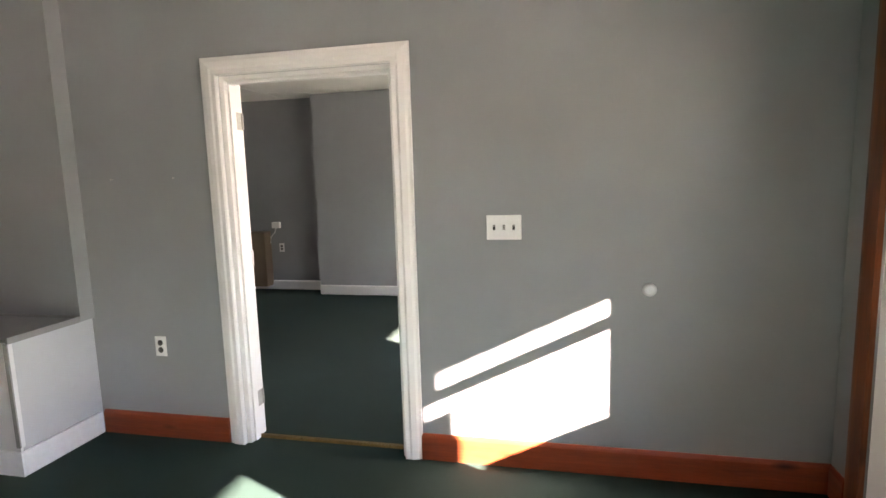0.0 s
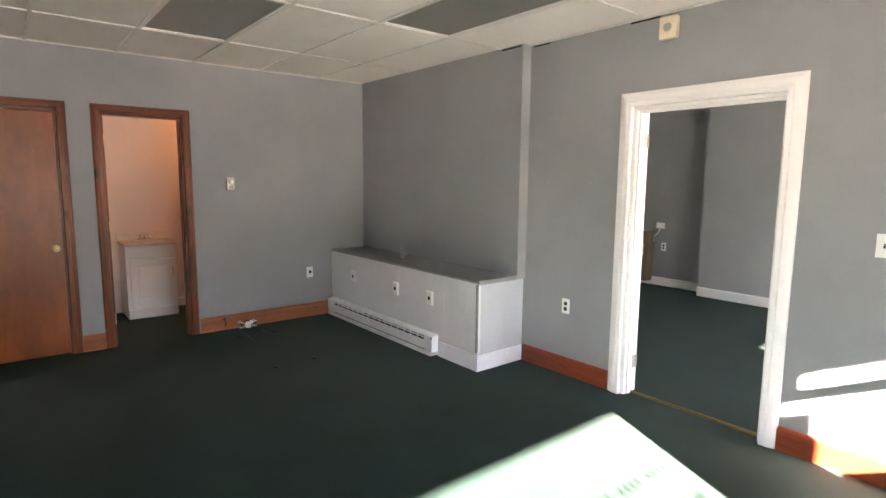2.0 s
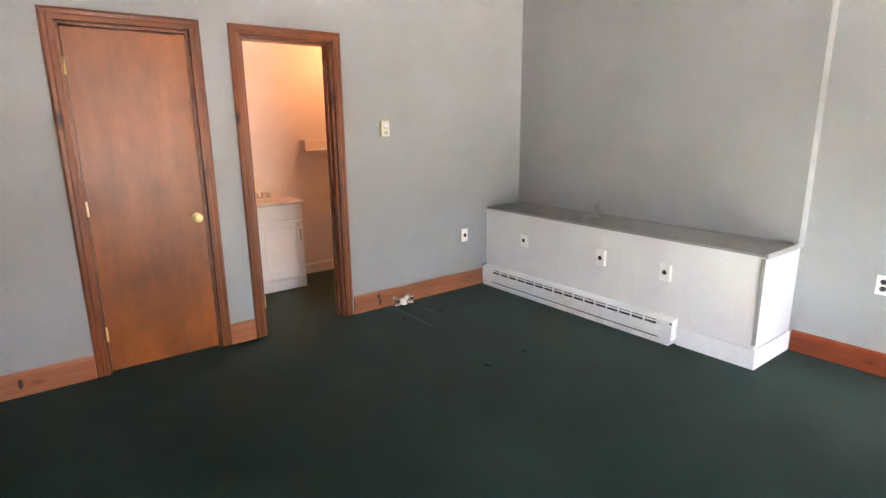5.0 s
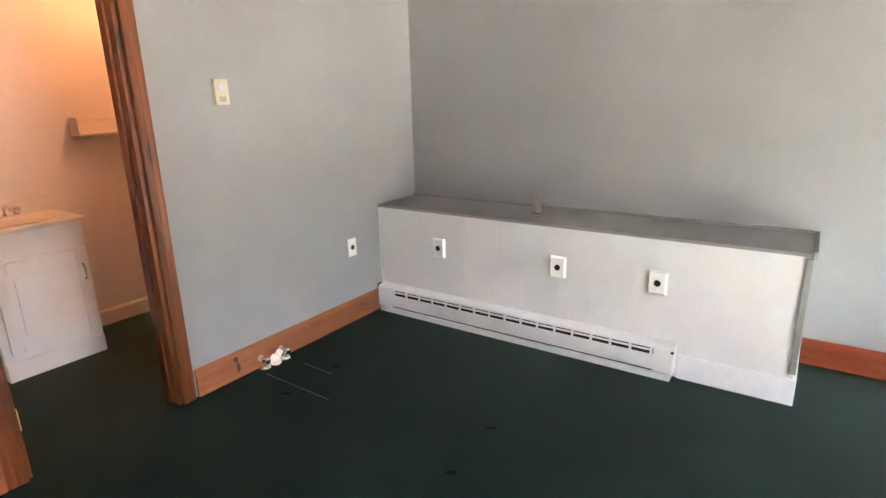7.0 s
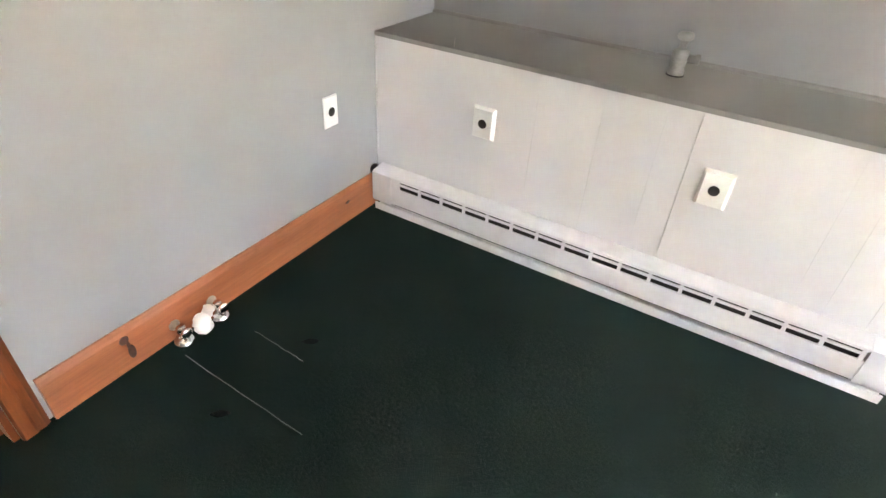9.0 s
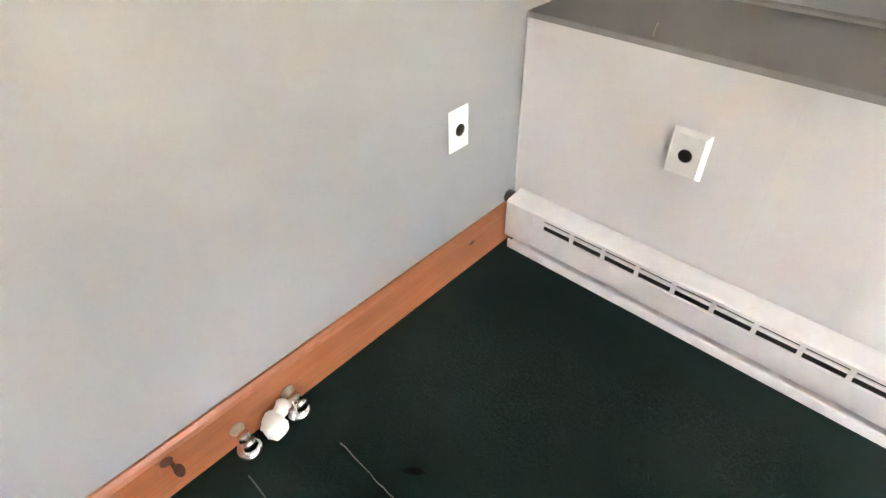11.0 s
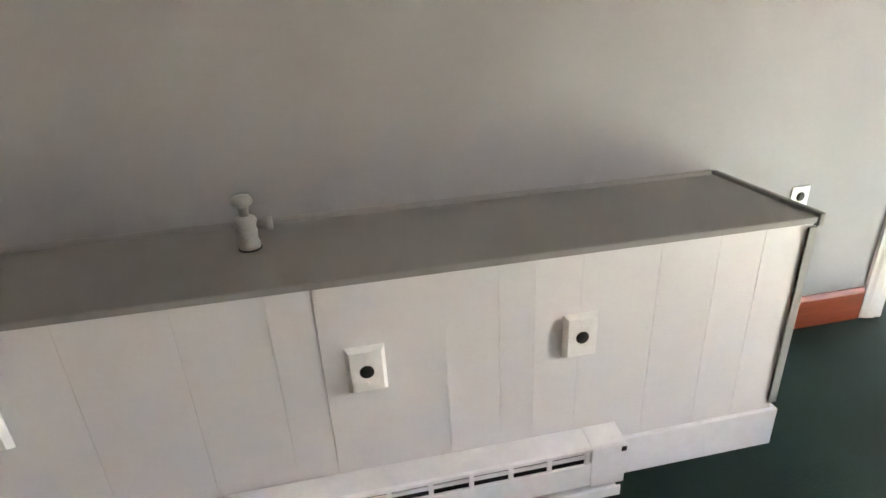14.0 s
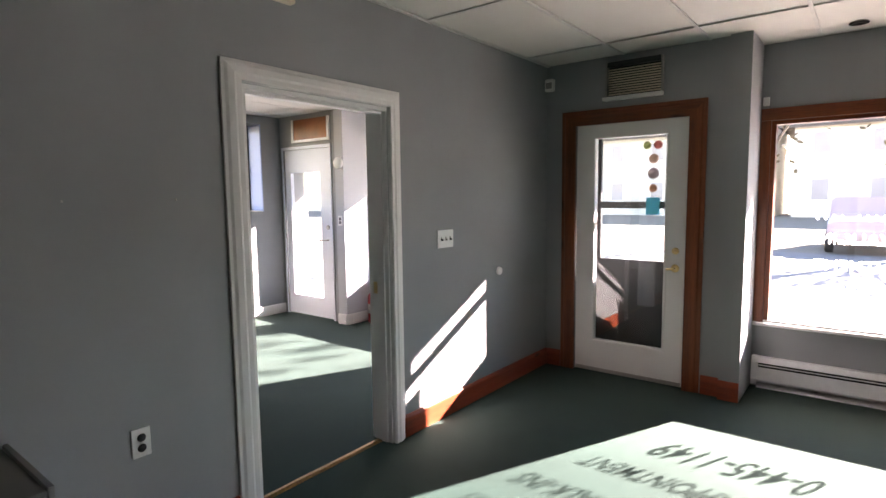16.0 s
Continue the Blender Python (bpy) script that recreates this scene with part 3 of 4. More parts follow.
for x, y in ((0.482, -0.5005), (1.268, -0.5035), (1.787, -0.5035)):
    cable_plate(pose(x, y, 0.479), "white cable plate with a round hole on the panel")
cable_plate(pose(0.0005, -0.770, 0.484, 0, 0, 90), "white cable plate with a round hole on the wall", False)


def duplex(m, label, group="duplex outlets"):
    root = thing("power_outlet", m, label, "outlet", group)
    part("plate", box(-0.035, 0.035, -0.006, 0, -0.057, 0.057, 0.002), PLASTIC, root)
    for z in (-0.0205, 0.0205):
        part("socket", lathe([(0.0165, 0), (0.016, 0.002), (0.001, 0.0022)], 18, "y", Matrix.Translation((0, -0.0082, z))), BLACK, root, "dark socket face")
    part("screw", lathe([(0.0032, 0), (0.001, 0.001)], 10, "y", Matrix.Translation((0, -0.007, 0))), PLASTIC, root)
    return root


duplex(pose(2.838, -0.0005, 0.537), "white duplex outlet with dark sockets on the wall")
sw = thing("light_switch", pose(4.778, -0.0005, 1.193), "white three-gang toggle switch plate", "switch")
part("plate", box(-0.082, 0.082, -0.006, 0, -0.058, 0.058, 0.002), PLASTIC, sw)
for i in (-1, 0, 1):
    part("slot", box(i * 0.046 - 0.006, i * 0.046 + 0.006, -0.0072, -0.0062, -0.0125, 0.0125), OLDPAINT, sw)
    tg = box(-0.0042, 0.0042, -0.015, -0.001, -0.005, 0.005, 0.001)
    tg.transform(pose(i * 0.046, -0.006, 0.0, 28, 0, 0))
    part("toggle", tg, BLACK if i else STEEL, sw, "dark toggle")
stop = thing("wall_bumper", pose(5.43, -0.0005, 0.905), "round white rubber door bumper on the wall", "door stop")
part("bumper", lathe([(0.030, 0.0), (0.031, -0.006), (0.027, -0.018), (0.018, -0.024), (0.001, -0.022)][::1], 20, "y"), PLASTIC, stop)
tst = thing("thermostat", pose(0.0005, -1.576, 1.428, 0, 0, 90), "ivory wall thermostat with a round dial", "thermostat")
part("body", box(-0.036, 0.036, -0.026, 0, -0.058, 0.058, 0.004), IVORY, tst)
part("dial", lathe([(0.022, 0), (0.021, -0.007), (0.001, -0.008)], 22, "y", Matrix.Translation((0, -0.026, 0.018))), PLASTIC, tst, "round white dial")
part("scale", box(-0.018, 0.018, -0.0275, -0.0262, -0.043, -0.02), STEEL, tst)
al = thing("alarm_sounder", pose(3.562, -0.0005, 2.43), "yellowed plastic alarm sounder high on the wall", "alarm")
part("body", box(-0.055, 0.055, -0.045, 0, -0.066, 0.066, 0.006), IVORY, al)
part("grille", lathe([(0.026, 0), (0.026, -0.004), (0.018, -0.005), (0.014, -0.002), (0.001, -0.002)], 18, "y", Matrix.Translation((0, -0.0455, 0))), STEEL, al, "dull round grille")
for x, z in ((2.634, 1.472), (3.024, 1.472)):
    lone("nail", lathe([(0.0015, 0.01), (0.0015, -0.012), (0.005, -0.013), (0.001, -0.015)], 8, "y"), STEEL, "small steel nail stuck in the wall", "nail", pose(x, -0.0005, z), "nails in the wall")

# ---- painted valve on the ledge ----
va = thing("radiator_valve", pose(1.03, -0.27, 0.712), "painted-over radiator valve standing on the ledge", "valve")
part("body", lathe([(0.018, 0.0), (0.024, 0.002), (0.026, 0.014), (0.022, 0.024), (0.024, 0.044), (0.027, 0.052), (0.027, 0.070), (0.023, 0.078), (0.013, 0.084)], 18), OLDPAINT, va)
part("stem", lathe([(0.012, 0.083), (0.011, 0.098), (0.013, 0.100), (0.013, 0.108)], 12), OLDPAINT, va)
part("outlet", lathe([(0.011, 0.0), (0.011, 0.028), (0.016, 0.030), (0.016, 0.044), (0.010, 0.045), (0.009, 0.038)], 14, "x", Matrix.Translation((0.016, 0, 0.058))), OLDPAINT, va)
part("handwheel", lathe([(0.008, 0.1075), (0.019, 0.109), (0.0245, 0.115), (0.0245, 0.122), (0.020, 0.131), (0.001, 0.133)], 18), plain("chalky_grey_handle", (0.27, 0.265, 0.25), 0.5), va, "pale round handle")
part("collar", lathe([(0.029, 0.0), (0.028, 0.002), (0.018, 0.003)], 18), BLACK, va, "dark gap round the pipe")
lone("bent_nail", tube([(0, 0, 0), (0.001, 0, 0.016), (0.004, 0.001, 0.03)], 0.0018, 6), STEEL, "small bent nail sticking out of the ledge", "nail", pose(0.33, -0.485, 0.7125))

# ---- capped water stubs at the west baseboard ----
def escutcheon(y):
    r = thing("shutoff_valve", pose(0.016, y, 0.0), "small chrome shut-off valve at the baseboard", "valve", "chrome stubs")
    part("flange", lathe([(0.031, 0.001), (0.030, 0.006), (0.024, 0.016), (0.013, 0.022)], 22, "z", Matrix.Translation((0.032, 0, 0))), CHROME, r)
    part("stem", lathe([(0.0095, 0.018), (0.0095, 0.040), (0.014, 0.042), (0.014, 0.060), (0.009, 0.063)], 14, "z", Matrix.Translation((0.030, 0, 0))), CHROME, r)
    part("handle", lathe([(0.006, 0.0), (0.006, 0.016), (0.016, 0.018), (0.018, 0.026), (0.012, 0.031), (0.001, 0.032)], 12, "x", Matrix.Translation((0.036, 0, 0.052))), CHROME, r)
    part("wall_collar", lathe([(0.018, 0.0), (0.017, 0.004), (0.009, 0.007), (0.009, 0.02)], 14, "x", Matrix.Translation((0.0005, 0, 0.052))), STEEL, r)


escutcheon(-1.540)
escutcheon(-1.404)
cap = thing("capped_drain", pose(0.05, -1.472, 0), "low white drain stub wrapped in crumpled tape at the baseboard", "drain")
rnd = random.Random(11)
bm = lathe([(0.027, 0.0), (0.029, 0.012), (0.024, 0.022), (0.028, 0.032), (0.026, 0.044), (0.018, 0.052), (0.001, 0.054)], 14)
for v in bm.verts:
    k = 1 + rnd.uniform(-0.14, 0.14)
    v.co.x, v.co.y = v.co.x * k, v.co.y * k
part("wrapped_pipe", bm, PLASTIC, cap)
bm = lathe([(0.017, 0.0), (0.020, 0.010), (0.016, 0.020), (0.018, 0.030), (0.010, 0.037), (0.001, 0.039)], 10)
for v in bm.verts:
    v.co.x *= 1 + rnd.uniform(-0.2, 0.2)
    v.co.y *= 1 + rnd.uniform(-0.2, 0.2)
part("tape_end", place(bm, pose(-0.012, 0.024, 0.030, -35, 10, 0)), PLASTIC, cap, "torn white tape end")

# loose threads and dents of the carpet
for k, (ax, ay, bx, by) in enumerate(((0.10, -1.577, 0.575, -1.588), (0.19, -1.390, 0.40, -1.398))):
    n_seg = 14
    rnd = random.Random(k)
    pts = [(ax + (bx - ax) * i / n_seg, ay + (by - ay) * i / n_seg + rnd.uniform(-0.0015, 0.0015), 0.0012) for i in range(n_seg + 1)]
    lone("loose_thread", tube(pts, 0.0014, 5), plain("pale_thread", (0.16, 0.18, 0.17), 0.9), "pale loose backing thread on the green carpet", "thread", group="loose carpet threads")
CRUSHED = plain("crushed_pile", (0.0050, 0.0090, 0.0076), 1.0, 0, 0.3, 300)
CRUSHED.node_tree.nodes["Principled BSDF"].inputs["Specular IOR Level"].default_value = 0.0
for x, y in ((1.34, -1.38), (1.355, -1.715), (0.362, -1.325), (0.350, -1.66)):
    rnd = random.Random(int(x * 100))
    bm = lathe([(0.018, 0.0005), (0.013, 0.0007), (0.008, 0.0007), (0.002, 0.0007)], 14)
    for v in bm.verts:
        v.co.x *= 1.35 + rnd.uniform(-0.35, 0.35)
        v.co.y *= 0.6 + rnd.uniform(-0.2, 0.2)
    lone("carpet_patch", bm, CRUSHED, "dark worn dent in the green carpet", "carpet wear", pose(x, y, 0, 0, 0, 35), "carpet dents")

# ---- white corner shelves ----
for k, (z, th_) in enumerate(((1.772, 0.085), (1.338, 0.060), (0.919, 0.054))):
    sh = thing("corner_shelf", pose(0.001, -4.369, z), "thick white painted shelf in the room corner", "shelf", "white corner shelves")
    bm = bmesh.new()
    r = 0.09 if k == 2 else 0.01
    rim = [(0, 0), (0.30, 0)] + [(0.30 - r + r * math.cos(a), 0.314 - r + r * math.sin(a)) for a in (i * math.pi / 16 for i in range(9))] + [(0, 0.314)]
    lo, hi = ([bm.verts.new((x, y, h)) for x, y in rim] for h in (-th_, 0))
    for i in range(len(rim)):
        bm.faces.new((lo[i], lo[(i + 1) % len(rim)], hi[(i + 1) % len(rim)], hi[i]))
    bm.faces.new(lo[::-1])
    bm.faces.new(hi)
    bmesh.ops.recalc_face_normals(bm, faces=bm.faces[:])
    bmesh.ops.bevel(bm, geom=bm.edges[:], offset=0.003, segments=1, affect="EDGES")
    part("board", bm, WHITE, sh)
    part("cleat", box(0.001, 0.2, 0.001, 0.02, -th_ - 0.03, -th_ - 0.0005, 0.002), WHITE, sh)
cable_plate(pose(0.19, -4.3695, 0.51, 0, 0, 180), "white plate low on the corner wall", False)

# ---- bathroom behind the west wall ----
lone("bathroom_wall_back", slab("x", -1.48, -1.36, -3.0, -1.13, 0, 2.4), PEACH, "blush-white bathroom wall", "wall", kind="structure")
lone("bathroom_wall_side", slab("y", -1.25, -1.13, -1.36, -0.12, 0, 2.4), PEACH, "blush-white bathroom wall", "wall", kind="structure")
lone("bathroom_wall_closet", slab("y", -2.83, -2.72, -1.36, -0.12, 0, 2.4), PEACH, "blush-white bathroom wall", "wall", kind="structure")
lone("bathroom_wall_front", box(-0.124, -0.1205, -1.96, -1.25, 0, 2.4), PEACH, "blush-white bathroom wall beside the doorway", "wall", kind="structure")
lone("bathroom_ceiling", box(-1.48, -0.12, -3.0, -1.13, 2.4, 2.45), PEACH, "blush-white bathroom ceiling", "ceiling", kind="structure")
base_board("bathroom_baseboard", pose(-1.3595, -1.85, 0, 0, 0, 90), 0.6, PEACH, "painted bathroom baseboard", 0.1)
base_board("bathroom_baseboard_2", pose(-1.34, -1.2505, 0), 1.2, PEACH, "painted bathroom baseboard", 0.1)
lone("closet_ceiling", box(-0.7, -0.12, -4.49, -2.83, 2.4, 2.45), PEACH, "plain closet ceiling", "ceiling", kind="structure")
lone("closet_side", box(-0.66, -0.12, -4.49, -4.4, 0, 2.4), PEACH, "plain closet side wall", "wall", kind="structure")
lone("closet_back", box(-0.7, -0.66, -4.49, -2.83, 0, 2.4), PEACH, "plain closet back wall", "wall", kind="structure")

vn = thing("bathroom_vanity", pose(-1.358, -2.115, 0), "small white vanity cabinet with a raised-panel door", "vanity")
part("body", box(0.0, 0.39, -0.24, 0.24, 0.09, 0.775, 0.002), WHITE, vn)
part("toe_kick", box(0.0, 0.405, -0.238, 0.238, 0.0, 0.1, 0.002), WHITE, vn)
part("apron", box(0.3905, 0.402, -0.225, 0.225, 0.64, 0.76, 0.003), WHITE, vn)
vdoor = part("door", box(0.3905, 0.406, -0.205, 0.225, 0.14, 0.625, 0.004), WHITE, vn)
for y0, y1, z0, z1 in ((-0.205, -0.15, 0.14, 0.625), (0.17, 0.225, 0.14, 0.625), (-0.15, 0.17, 0.14, 0.2), (-0.15, 0.17, 0.565, 0.625)):
    part("rail", box(0.4062, 0.412, y0 + 0.001, y1 - 0.001, z0 + 0.001, z1 - 0.001, 0.002), WHITE, vdoor)
part("raised_panel", box(0.4062, 0.411, -0.125, 0.145, 0.225, 0.54, 0.004), WHITE, vdoor)
part("handle", tube([(0.412, 0.197, 0.45), (0.432, 0.197, 0.455), (0.436, 0.197, 0.495), (0.432, 0.197, 0.535), (0.412, 0.197, 0.54)], 0.005), STEEL, vdoor, "dark bronze pull")
top = part("sink_top", box(0.0, 0.425, -0.255, 0.255, 0.776, 0.80, 0.006), MARBLE, vn, "cream cultured marble sink top")
part("backsplash", box(0.0, 0.018, -0.255, 0.255, 0.8005, 0.885, 0.004), MARBLE, top)
part("basin_rim", lathe([(0.15, 0.80), (0.158, 0.806), (0.15, 0.808), (0.12, 0.802)], 28, "z", Matrix.Translation((0.23, 0, 0.001))), MARBLE, top)
ft = thing("sink_faucet", pose(-1.358 + 0.085, -2.115, 0.8008), "chrome centerset faucet on the sink top", "faucet")
part("base", box(-0.028, 0.028, -0.078, 0.078, 0, 0.014, 0.006), CHROME, ft)
part("spout", tube([(0, 0, 0.012), (0, 0, 0.05), (0.03, 0, 0.068), (0.08, 0, 0.066), (0.105, 0, 0.05)], 0.011, 12), CHROME, ft)
for s in (-1, 1):
    part("handle", lathe([(0.014, 0.013), (0.017, 0.02), (0.021, 0.036), (0.022, 0.05), (0.014, 0.056), (0.001, 0.057)], 14, "z", Matrix.Translation((0, s * 0.056, 0))), CHROME, ft)
bs = thing("bathroom_shelf", pose(-1.3595, -1.525, 1.21), "small painted bathroom shelf with a rail", "shelf")
part("board", box(0.0, 0.11, -0.15, 0.20, 0.0, 0.016, 0.003), PEACH, bs)
part("side", box(0.0, 0.105, -0.15, -0.135, 0.0165, 0.105, 0.003), PEACH, bs)
part("side", box(0.0, 0.105, 0.185, 0.20, 0.0165, 0.105, 0.003), PEACH, bs)
part("rail", box(0.085, 0.1, -0.1345, 0.1845, 0.082, 0.098, 0.002), PEACH, bs)
bl = thing("wall_lamp", pose(-0.85, -1.2505, 2.12, 0, 0, -90), "warm glowing globe lamp on the bathroom wall", "wall lamp")
part("plate", lathe([(0.06, 0.0), (0.058, 0.01), (0.03, 0.03), (0.02, 0.05)], 20, "x"), BRASS, bl)
part("globe", lathe([(0.03, -0.055), (0.055, -0.03), (0.065, 0.0), (0.055, 0.03), (0.03, 0.055), (0.002, 0.062)], 20, "z", Matrix.Translation((0.105, 0, 0))), glow("warm_bulb", (1.0, 0.58, 0.30), 0.55), bl, "glowing warm glass globe")

# ---- entry door, storm door, grille ----
ed = thing("entry_door", pose(6.205, -0.70, 0.012), "white entry door with a full glass light", "door")
frame_bm = slab("x", 0.0, 0.044, -0.4265, 0.4265, 0, 2.012, [(-0.277, 0.270, 0.265, 1.895)])
part("leaf", frame_bm, WHITE, ed)
for y0, y1, z0, z1 in ((-0.297, 0.290, 1.8955, 1.915), (-0.297, 0.290, 0.245, 0.2645), (-0.297, -0.2775, 0.265, 1.895), (0.2705, 0.290, 0.265, 1.895)):
    part("glazing_bead", box(-0.009, -0.0005, y0, y1, z0, z1, 0.003), WHITE, ed)
for y0, y1, z0, z1 in ((-0.2965, 0.2895, 1.8955, 1.915), (-0.2965, 0.2895, 0.245, 0.2645), (-0.2965, -0.2775, 0.265, 1.895), (0.2705, 0.2895, 0.265, 1.895)):
    part("glazing_bead", box(0.0445, 0.056, y0, y1, z0, z1, 0.003), WHITE, ed)
dp = part("pane", box(0.02, 0.026, -0.2765, 0.2695, 0.2655, 1.8945), PANE, ed, "clear glass")
dp.visible_shadow = False
for z, r in ((1.03, 0.026), (0.9, 0.03)):
    lk = part("rosette", lathe([(r, 0.0), (r, -0.006), (r * 0.7, -0.012), (0.012, -0.014)], 18, "x", Matrix.Translation((-0.0005, -0.36, z))), BRASS, ed, "brass lock rosette")
part("lever", tube([(-0.012, -0.36, 0.9), (-0.05, -0.36, 0.9), (-0.056, -0.345, 0.899), (-0.054, -0.31, 0.896)], 0.009, 10), BRASS, ed, "brass lever handle")
part("thumb_turn", box(-0.032, -0.014, -0.372, -0.348, 1.024, 1.036, 0.003), BRASS, ed, "brass thumb turn")
part("sweep", box(-0.006, -0.0005, -0.42, 0.42, 0.0, 0.03, 0.002), STEEL, ed)
ef = thing("door_4", pose(6.1995, -0.70, 0, 0, 0, -90), "dark red-brown stained casing of the entry door", "door frame", kind="structure")
casing(ef, -0.435, 0.435, 2.018, 0.118, 0.022, CASING, WOOD_HEAD, ((0.0, 1.0), (0.7, 1.0), (0.78, 0.7), (1.0, 0.6)))

st = thing("storm_door", pose(6.53, -0.68, 0.01), "dark framed storm door with a crossbar and a solid kick panel", "storm door")
part("frame", slab("x", 0.0, 0.03, -0.42, 0.42, 0, 2.02, [(-0.315, 0.33, 0.905, 1.338), (-0.285, 0.33, 1.394, 1.93)]), BLACK, st)
sp = part("pane", box(0.012, 0.016, -0.3145, 0.3295, 0.9055, 1.3375), PANE, st)
sp.visible_shadow = False
sp = part("pane", box(0.012, 0.016, -0.2845, 0.3295, 1.3945, 1.9295), PANE, st)
# Added plate that blocks sunlight and steps the edge of the wall patch.
part("sun_notch_plate", box(0.0165, 0.034, -0.3145, -0.252, 0.9055, 1.262, 0.002), BLACK, st, "tall dark plate added to notch the sun patch")
sp.visible_shadow = False
lone("entry_reveal", slab("x", 6.5, 6.60, -1.387, 0.2, 0, H, [(-1.11, -0.25, 0, 2.04)]), SIDING, "outer facing round the entry door", "wall", kind="structure")
def tinted(name, color):
    """Coloured glass, half clear and half milky."""
    m, n, l, p = material(name)
    n.remove(p)
    clear, film, both = n.new("ShaderNodeBsdfTransparent"), n.new("ShaderNodeBsdfTranslucent"), n.new("ShaderNodeMixShader")
    clear.inputs["Color"].default_value = film.inputs["Color"].default_value = (*color, 1)
    both.inputs[0].default_value = 0.6
    l.new(clear.outputs[0], both.inputs[1])
    l.new(film.outputs[0], both.inputs[2])
    l.new(both.outputs[0], n["Material Output"].inputs["Surface"])
    return m


orn = thing("hanging_ornament", pose(6.190, -0.89, 1.83), "string of coloured glass discs hanging in the door light", "ornament")
part("string", tube([(0, 0, 0.04), (0, 0, -0.3), (0, 0.002, -0.56)], 0.0015, 5), BLACK, orn)
for z, y, r, c in ((0.0, 0.05, 0.03, (0.25, 0.30, 0.05)), (0.0, -0.03, 0.032, (0.45, 0.08, 0.05)), (-0.1, 0.0, 0.036, (0.42, 0.26, 0.18)), (-0.21, 0.0, 0.042, (0.28, 0.20, 0.20)), (-0.32, 0.0, 0.03, (0.40, 0.18, 0.06))):
    part("disc", lathe([(r * 0.96, -0.002), (r, 0.0), (r * 0.96, 0.002)], 18, "x", Matrix.Translation((0, y, z))), tinted("ornament_glass", tuple(0.25 + 0.9 * k for k in c)), orn)
part("teal_tag", box(-0.002, 0.002, -0.05, 0.05, -0.52, -0.39, 0.001), tinted("teal_glass", (0.15, 0.45, 0.52)), orn, "small teal tag")

vg = thing("vent_grille", pose(6.1995, -0.735, 2.188, 0, 0, -90), "beige louvred vent grille over the entry door", "vent")
part("backing", box(-0.20, 0.20, -0.004, -0.0005, 0.035, 0.285), DARK, vg)
part("tray", box(-0.235, 0.215, -0.06, -0.0005, 0.0, 0.026, 0.003), WHITE, vg, "white tray below the louvres")
for i in range(11):
    sl = box(-0.198, 0.198, -0.012, 0.012, -0.0015, 0.0015)
    sl.transform(pose(0, -0.022, 0.045 + i * 0.0185, 32, 0, 0))
    part("slat", sl, IVORY, vg)
for x in (-0.215, 0.2):
    part("side_frame", box(x, x + 0.0145, -0.045, -0.0005, 0.0265, 0.285, 0.002), OLDPAINT, vg)
part("top_hood", box(-0.2, 0.1995, -0.05, -0.0005, 0.248, 0.285, 0.003), BLACK, vg, "dark hood")
ms = thing("corner_sensor", pose(6.182, -0.045, 2.37), "small white alarm sensor high in the corner", "sensor")
part("body", box(-0.03, 0.017, -0.03, 0.0445, -0.05, 0.05, 0.01), PLASTIC, ms)
part("lens", box(-0.0335, -0.0302, -0.02, 0.034, -0.03, 0.02, 0.001), OLDPAINT, ms)
lone("downlight", lathe([(0.055, -0.004), (0.052, -0.008), (0.036, -0.006), (0.03, 0.0), (0.001, 0.001)], 20), DARK, "small dark recessed spot in the ceiling", "downlight", pose(6.40, -2.07, H))

# ---- shop window ----
wd = thing("window_1", pose(6.6195, -2.77, 0, 0, 0, -90), "large shop window in a red-brown stained wood frame", "window", kind="structure")
hw = 1.18
for s in (-1, 1):
    part("casing_side", box(s * hw, s * (hw + 0.066), -0.02, -0.0005, 0.5, 1.985, 0.003), CASING, wd)
    part("frame", box(s * hw, s * (hw - 0.03), 0.002, 0.09, 0.515, 1.955), CASING, wd)
part("casing_head", box(-hw - 0.066, hw + 0.066, -0.024, -0.0005, 1.9855, 2.072, 0.004), WOOD_HEAD, wd)
part("frame", box(-hw, hw, 0.002, 0.09, 1.956, 1.984), WOOD_HEAD, wd)
part("sill", box(-hw - 0.066, hw + 0.066, -0.045, -0.0005, 0.475, 0.4995, 0.004), WHITE, wd, "white painted sill")
part("sill", box(-hw, hw, 0.0, 0.2, 0.501, 0.514), WHITE, wd)
wp = part("pane", box(-hw + 0.031, hw - 0.031, 0.05, 0.056, 0.5155, 1.9555), PANE, wd, "large clear pane with white lettering")
wp.visible_shadow = False
lone("wall_bracket", box(-0.03, 0.0, -0.02, 0.02, -0.03, 0.03, 0.004), PLASTIC, "small white bracket on the window casing", "bracket", pose(6.5985, -1.555, 2.12))


def islands(bm):
    """The connected pieces of a mesh, as lists of faces."""
    left = set(bm.faces)
    while left:
        todo, found = [left.pop()], []
        while todo:
            f = todo.pop()
            found.append(f)
            for e in f.edges:
                for g in e.link_faces:
                    if g in left:
                        left.remove(g)
                        todo.append(g)
        yield found


